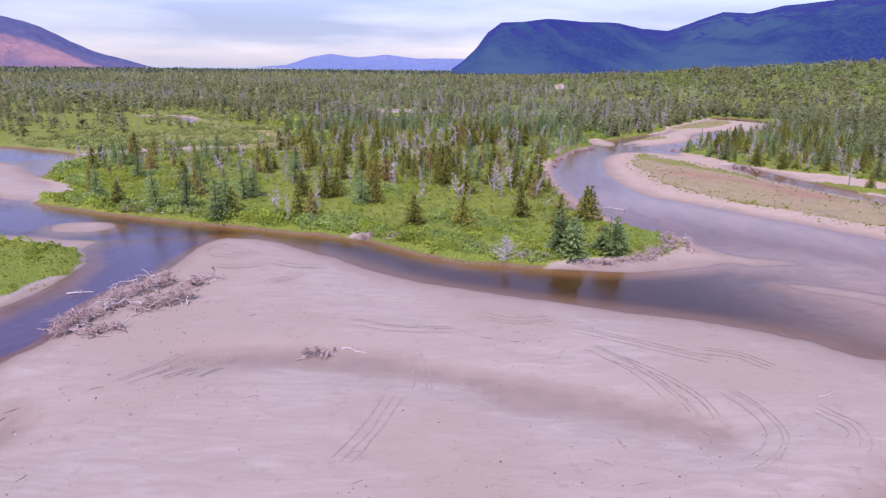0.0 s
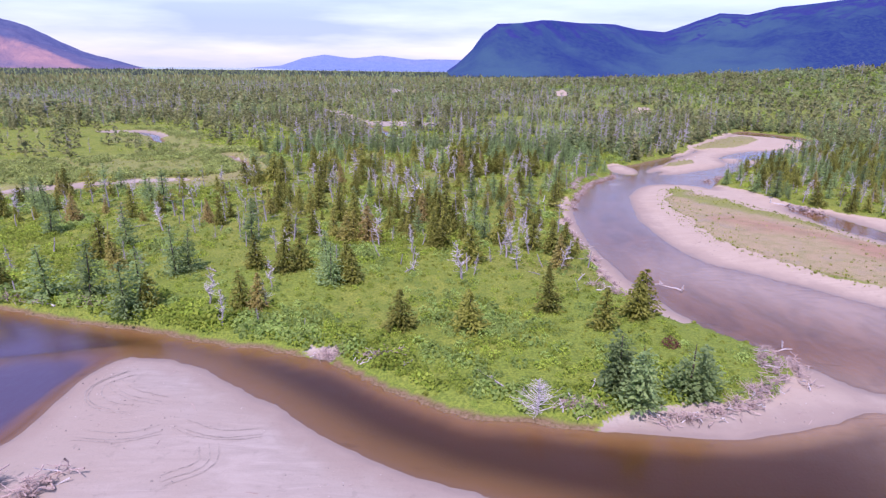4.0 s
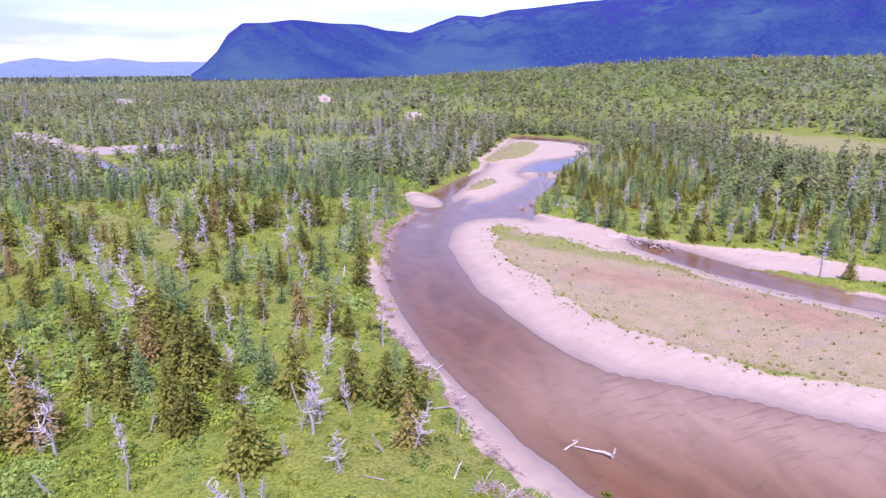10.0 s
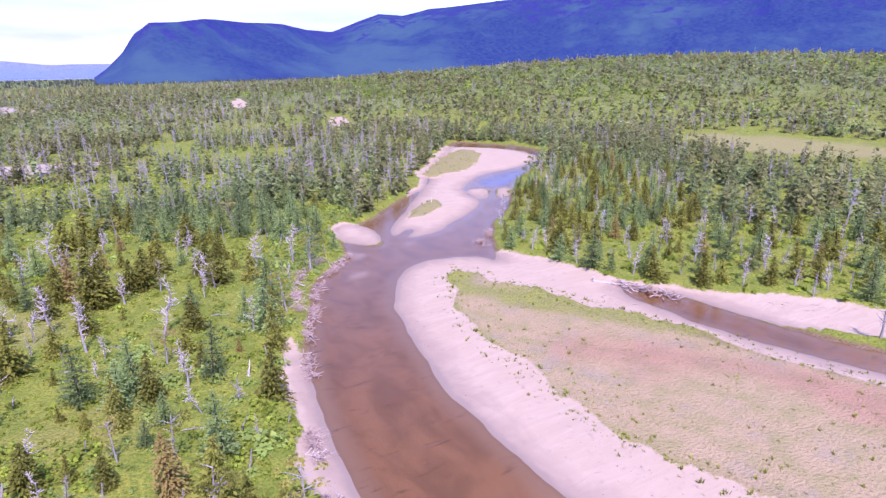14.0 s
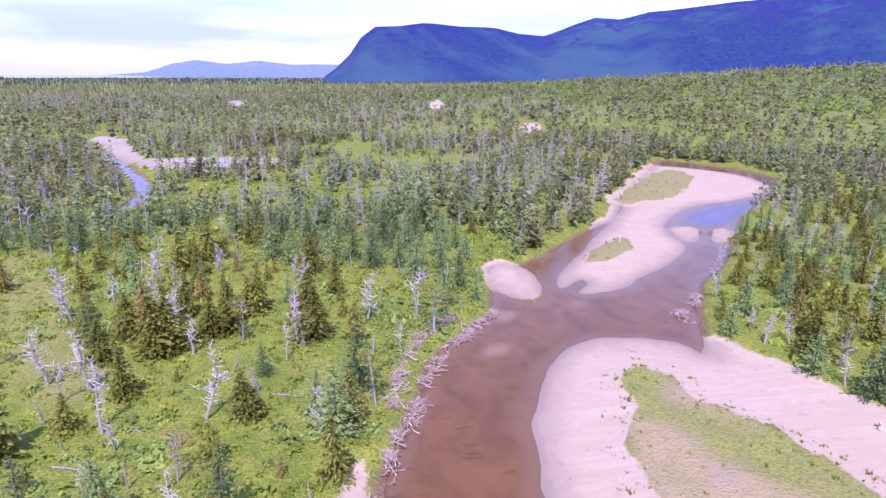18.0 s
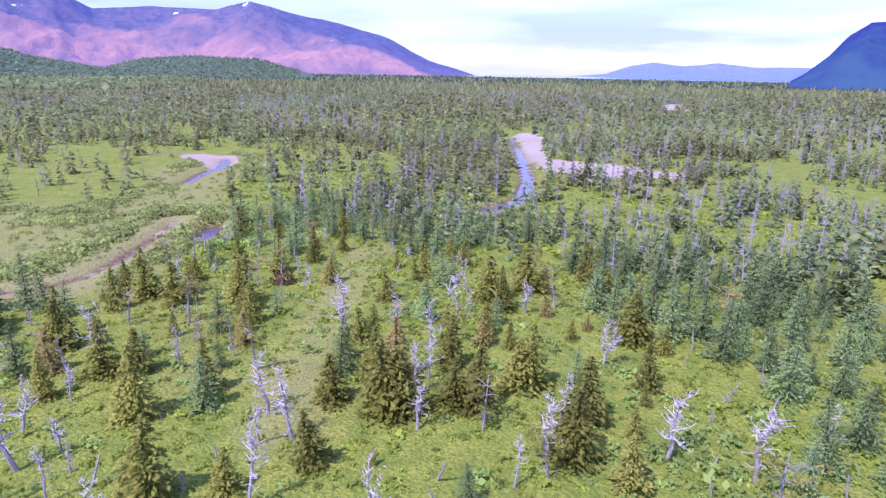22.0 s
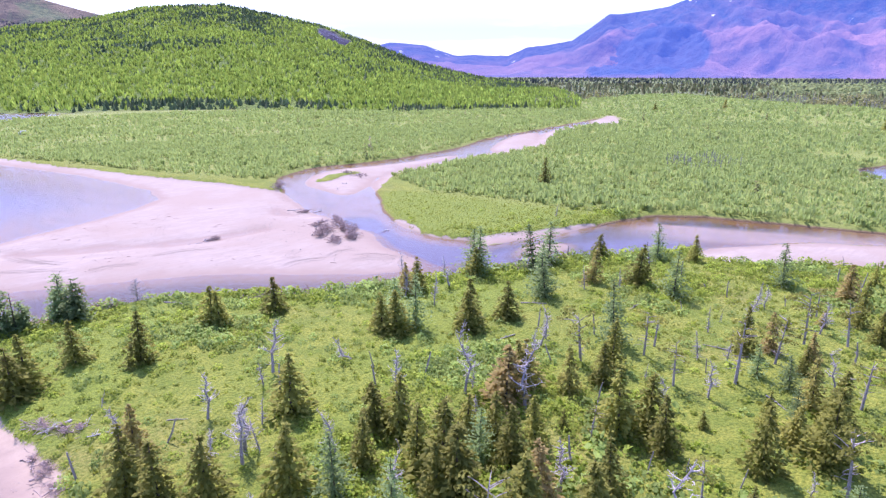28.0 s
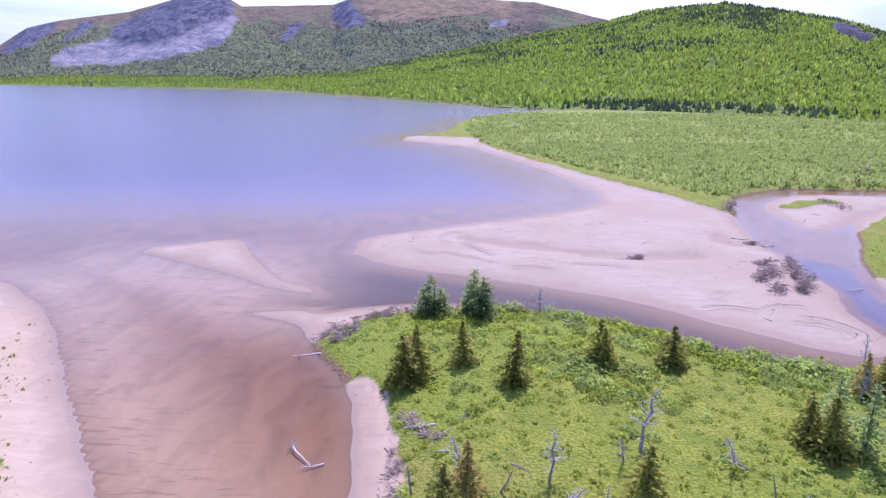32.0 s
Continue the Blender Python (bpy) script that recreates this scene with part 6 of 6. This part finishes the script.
driftwood_pile(-12, 54.5, 10, 3.0, 1.6, 0.9, 18, 509, "small uprooted stump with spreading roots on the sand", 1.6)
JAM = "dark log jam lodged against the forest bank"
driftwood_pile(86.5, 175, -65, 10, 2.6, 1.0, 28, 510, JAM, 3.4, 0.11)
BANK = "grey driftwood and dead brush along the river bank"
for i, (x, y, turn, length) in enumerate([(25.5, 124, 95, 9), (26, 133, 90, 8), (25, 141, 90, 7), (24, 117, 130, 7), (25.5, 150, 88, 6), (27, 161, 85, 6), (39, 206, 70, 9), (36, 197, 75, 8), (44, 213, 45, 7), (31.5, 177, 80, 7), (34, 186, 70, 7), (37, 193, 68, 6), (40.3, 202, 62, 7), (45, 209.6, 45, 6), (48.5, 214, 45, 5), (51.5, 217.5, 50, 4), (84.5, 218, 55, 5), (38.5, 93, 70, 8),
                                          (33, 88.5, 45, 8), (30.5, 87, 40, 7), (35.5, 92, 55, 7), (36, 95, 65, 6), (28, 85.4, 15, 7), (23, 84.3, 8, 6), (13, 85, -8, 5), (-48, 110.5, 155, 8), (-57, 111, 170, 7), (-12, 97, 35, 5), (-7, 95, 15, 5), (79, 213, 60, 5)]):
    driftwood_pile(x, y, turn, length, 2.2, 0.6, 22, 520 + i, BANK, 2.0, 0.05)


def lone_log(x, y, turn, length, thick, seed, label, roots=False, lean=0.0, z=None, material=None, category="log"):
    r = np.random.default_rng(seed)
    root = empty("driftwood_log", label, category, "driftwood logs")
    h = float(ground_height(np.array([x]), np.array([y]))[0]) if z is None else z
    root.matrix_basis = pose(x, y, h + thick * 0.7, 0, -lean, turn)
    part("trunk", stick(r, length, thick, 0.2), material or PALE, root)
    if roots:
        for k in range(7):
            ob = part("root", stick(r, r.uniform(0.5, 1.2), thick * 0.4, 0.6), material or PALE, root)
            a = k * 51 + r.uniform(-15, 15)
            ob.matrix_basis = pose(-length / 2, 0.35 * math.cos(radians(a)), 0.35 * math.sin(radians(a)), 0, 0, 0) @ pose(0, 0, 0, a, 70, 0)
    else:
        for k in range(3):
            ob = part("branch", stick(r, length * r.uniform(0.15, 0.3), thick * 0.35, 0.5), material or PALE, root)
            ob.matrix_basis = pose(length * r.uniform(-0.2, 0.4), 0, 0.25, 0, -r.uniform(25, 70), r.uniform(0, 360))
    return root


lone_log(40, 99.5, 15, 4.2, 0.16, 601, "bleached log with upturned roots at the water's edge", True)
lone_log(35, 121, 130, 3.6, 0.13, 602, "bleached snag lying in the shallow river", True, z=-0.05)
lone_log(33.5, 122.5, 20, 2.2, 0.1, 603, "broken branch lying in the shallow river", z=-0.05)
lone_log(-8.5, 55.3, -25, 3.2, 0.08, 604, "crooked bare branch lying on the sand")
lone_log(84.5, 179.5, -48, 7.5, 0.26, 605, "long bleached trunk lying across the sand", True)
lone_log(15, 88, 60, 2.6, 0.12, 606, "short bleached log standing askew in grass", lean=35)
lone_log(27, 141, 30, 3.0, 0.1, 607, "grey log reaching over the sand strip", lean=6)
lone_log(24, 117, 15, 3.2, 0.13, 608, "bleached log lying in the grass by the bank")
lone_log(21, 121, 50, 3.0, 0.13, 609, "bleached log leaning on the bank", lean=25)
lone_log(24.5, 177, 70, 3.4, 0.17, 610, "broken white trunk leaning out of the grass", lean=50)
lone_log(33, 47, 30, 2.0, 0.05, 611, "thin white stick on the sand")
lone_log(-44.5, 70.5, 15, 3.0, 0.12, 612, "log reaching from the driftwood into the river", z=0.05)
lone_log(-53, 109.5, 160, 4.5, 0.14, 613, "fallen log hanging over the bank")
lone_log(42, 212, 20, 3.2, 0.12, 614, "fallen log at the cut bank")
lone_log(95, 262, 60, 3.0, 0.12, 615, "bleached snag on the upper sand bar", True, lean=15)

# leaning dead tree and the bare shrub of the point
tree = dead_tree(77)
tree.name = "leaning_dead_tree"
tagged(tree, "bleached dead tree leaning over the clearing", "dead tree")
tree.matrix_basis = pose(-6, 122.5, 1.0, 8, 40, 20) @ Matrix.Diagonal((0.75, 0.75, 0.75, 1))
shrub = empty("bare_shrub", "leafless grey shrub with fine twigs at the water's edge", "shrub")
shrub.matrix_basis = pose(9, 84.4, 0.3) @ Matrix.Diagonal((1.35, 1.35, 1.5, 1))
part("stem", tube([(0, 0, -0.2), (0.05, 0, 1.2), (0, 0, 2.6)], [0.09, 0.05, 0.02], 6), GREY, shrub)
tagged(part("brushwood", dead_branches(2.6, 91, 110, 1.7, 0.02, 2, -0.25, 0.022), PALE, shrub, "fan of pale twigs"), kind="stuff")
red_bush = empty("rust_shrub", "rust-red leafed shrub among the spruces", "shrub")
red_bush.matrix_basis = pose(-26, 233, 1.2) @ Matrix.Diagonal((2.2, 2.2, 2.6, 1))
RUST = leaf_material("rust_leaves", (0.14, 0.055, 0.04), (0.26, 0.12, 0.08))
part("stem", tube([(0, 0, -0.2), (0, 0, 0.8)], [0.06, 0.03], 5), BARK, red_bush)
tagged(part("foliage", leaf_mound(9, 160, 1.0, 0.13), RUST, red_bush), kind="stuff")

small_bush = copy_thing(red_bush, Matrix.Translation((26.6, 98.2, 1.1)) @ Matrix.Diagonal((0.55, 0.55, 0.5, 1)))
tagged(small_bush, "small orange-red shrub in the grass of the point", "shrub")
lone_log(41, 100.4, 80, 1.8, 0.13, 616, "short white stump standing at the water's edge", lean=75)
lone_log(87, 249.5, 60, 3.4, 0.16, 617, "uprooted white stump on the upper sand bar", True, lean=20)
lone_log(-39, 66.5, 50, 7.0, 0.2, 618, "long grey trunk lying across the driftwood", True, lean=4)

# lone spruces of the meadow
place_things([spruce] * 2, np.array([(-110.0, 58.0)]), 1.35, 1.4, 31, lean=1)
place_things([spruce] * 2, np.array([(-375.0, 66.0), (-545.0, 100.0), (-500.0, -90.0), (-426.0, -110.0)]), 1.3, 1.7, 32, lean=1)


def rut_material():
    k = Nodes("pressed_sand", 0.95, 0.1)
    return k.done(k.mix(k.ramp(k.noise(1.6, 5, 0.7), 0.36, 0.6), (0.235, 0.2, 0.17), (0.33, 0.282, 0.238)))


RUT = rut_material()


def tyre_track(points, label="curved dark tyre ruts pressed into the sand", gauge=0.75, lanes=3):
    """Ruts along a curve: thin strips that follow the sand."""
    p = np.array(points, float)
    for _ in range(3):
        p = rounded(p, False)
    d = np.gradient(p, axis=0)
    side = np.stack([-d[:, 1], d[:, 0]], 1) / (np.hypot(d[:, 0], d[:, 1])[:, None] + 1e-9)
    root = empty("tyre_track", label, "tyre track", "tyre tracks")
    for lane in range(lanes):
        off = (lane - (lanes - 1) / 2 + 0.25 * math.sin(7 * p[0, 0] + 3 * lane)) * gauge
        wob = 0.16 * value_noise(p[:, 0], p[:, 1], 1.6, 3 + lane)
        w = 0.06 * (0.35 + 0.65 * np.sin(np.linspace(0.15, 3.0, len(p)))) + 0.02 * value_noise(p[:, 0], p[:, 1], 0.5, 8)
        a, b = p + side * (off + wob - w)[:, None], p + side * (off + wob + w)[:, None]
        v = np.stack([a, b], 1).reshape(-1, 2)
        z = ground_height(v[:, 0], v[:, 1]) + 0.03
        v3 = np.concatenate([v, z[:, None]], 1)
        f = [(2 * i, 2 * i + 2, 2 * i + 3, 2 * i + 1) for i in range(len(p) - 1)]
        part("rut", (v3, np.array(f)), RUT, root)


for track in ([(15, 56), (18, 52), (20, 47), (20.5, 43)], [(17, 53.5), (20, 50), (22, 46), (22, 43)], [(26, 55.5), (29, 55), (31, 52)], [(25, 47.5), (26.5, 44), (26, 40), (22, 37)],
              [(31, 45), (33, 42), (31, 39.5)], [(14, 60.5), (20, 57), (26, 53.5)], [(-3, 55), (-1.5, 51), (-1.5, 47)], [(-4, 46), (-5, 42), (-7, 37)], [(-25, 54), (-26, 51), (-28, 48)],
              [(-22.5, 54), (-23.5, 51), (-25, 49)], [(-20, 54.5), (-21, 51.5), (-22, 49)], [(-33, 92), (-36, 89), (-33, 85), (-29, 84)], [(-34, 90), (-31, 87), (-27, 86)],
              [(-32, 80), (-28, 79.5), (-25, 81)], [(-24, 82), (-20, 80), (-16, 81)], [(-10, 62), (-5, 60), (1, 60)], [(4, 64), (8, 62), (12, 63)], [(-22, 74), (-19, 76), (-20, 79)]):
    tyre_track(track)


# pebbles and flood litter on the sand
def pebble(seed):
    r = np.random.default_rng(seed)
    v = [(0, 0, 0.5), (0.5, 0, 0.1), (0.1, 0.45, 0.15), (-0.5, 0.05, 0.1), (-0.05, -0.45, 0.12)]
    v = np.array(v) * r.uniform(0.7, 1.3, (5, 3))
    return v, np.array([(0, 1, 2), (0, 2, 3), (0, 3, 4), (0, 4, 1)])


def litter_stick(seed):
    r = np.random.default_rng(seed)
    return tube([(-1, 0, 0.06), (0, r.uniform(-0.2, 0.2), 0.1), (1, r.uniform(-0.3, 0.3), 0.05)], [0.05, 0.06, 0.03], 3)


def bare_sand(x, y):
    return (sand_amount(x, y) > 0.8) & (water_distance(x, y) > 0.8) & (rng.uniform(0, 1, len(x)) < 0.12 + 0.88 * smooth(value_noise(x, y, 9, 97, 2), 0.05, 0.35))


def pebble_material():
    k = Nodes("pebbles", 0.85, 0.2)
    return k.done(k.mix(k.n.new("ShaderNodeNewGeometry").outputs["Random Per Island"], (0.12, 0.1, 0.09), (0.45, 0.39, 0.34)))


q = scatter((-46, 20), (110, 205), 26000, bare_sand, 71)
spread("sand_pebbles", [pebble(s) for s in range(6)], q, ground_height(q[:, 0], q[:, 1]), 0.07 + 0.16 * rng.uniform(0, 1, len(q)) ** 3, pebble_material(), "scattered pebbles on the bare sand", "pebbles", 72)
q = scatter((-46, 20), (110, 205), 3200, bare_sand, 73)
spread("flood_litter", [litter_stick(s) for s in range(6)], q, ground_height(q[:, 0], q[:, 1]), 0.15 + 0.45 * rng.uniform(0, 1, len(q)) ** 2, DRIFT, "small sticks left on the sand by floods", "driftwood", 74)

for i, (x, y, turn, length) in enumerate([(-41.5, 44, 20, 3.5), (-38, 40, 150, 4.0), (-60, 22, 60, 2.6), (-66, 16, 110, 2.2)]):
    lone_log(x, y, turn, length, 0.12, 630 + i, "grey drift log stranded on the sand by the river bend", i == 0)


# the small white vehicle in the far meadow
def rounded_box(sx, sy, sz, bevel, taper=1.0):
    bm = bmesh.new()
    bmesh.ops.create_cube(bm, size=1.0)
    for v in bm.verts:
        k = taper if v.co.z > 0 else 1.0
        v.co = Vector((v.co.x * sx * k, v.co.y * sy * k, v.co.z * sz))
    bmesh.ops.bevel(bm, geom=bm.edges[:], offset=bevel, segments=3, affect="EDGES")
    bmesh.ops.triangulate(bm, faces=bm.faces[:])
    bm.verts.ensure_lookup_table()
    out = np.array([v.co[:] for v in bm.verts]), np.array([[v.index for v in f.verts] for f in bm.faces])
    bm.free()
    return out


def parked_van(x, y, turn):
    root = empty("parked_van", "small white van parked on a sandy track in the meadow", "van")
    root.matrix_basis = pose(x, y, float(ground_height(np.array([x]), np.array([y]))[0]), 0, 0, turn)
    paint, glass, rubber = (Nodes(n, r, s) for n, r, s in (("white_paint", 0.35, 0.5), ("dark_glass", 0.1, 0.5), ("tyre_rubber", 0.8, 0.2)))
    paint.done(paint.mix(paint.ramp(paint.noise(3.0, 3), 0.4, 0.8), (0.78, 0.78, 0.77), (0.7, 0.69, 0.66)))
    glass.done((0.03, 0.035, 0.04))
    rubber.done((0.03, 0.03, 0.03))
    for name, size, bevel, taper, place, mat in (("body", (4.4, 1.8, 0.8), 0.15, 0.97, (0, 0, 0.75), paint), ("cabin", (3.6, 1.7, 0.85), 0.18, 0.86, (-0.3, 0, 1.5), paint), ("windscreen", (0.08, 1.35, 0.5), 0.02, 0.95, (1.42, 0, 1.5), glass),
                                                   ("side_window", (2.2, 0.06, 0.42), 0.02, 0.95, (-0.3, 0.83, 1.5), glass), ("side_window", (2.2, 0.06, 0.42), 0.02, 0.95, (-0.3, -0.83, 1.5), glass)):
        part(name, rounded_box(*size, bevel, taper), mat.mat, root).location = place
    for sx in (-1.35, 1.4):
        for sy in (-0.82, 0.82):
            wheel = part("wheel", tube([(sx, sy - 0.1, 0.33), (sx, sy + 0.1, 0.33)], [0.33, 0.33], 14), rubber.mat, root)
            part("rim", tube([(sx, sy - 0.112, 0.33), (sx, sy + 0.112, 0.33)], [0.2, 0.2], 12), paint.mat, wheel, "pale steel rim")


parked_van(-4.0, -215.0, 25)
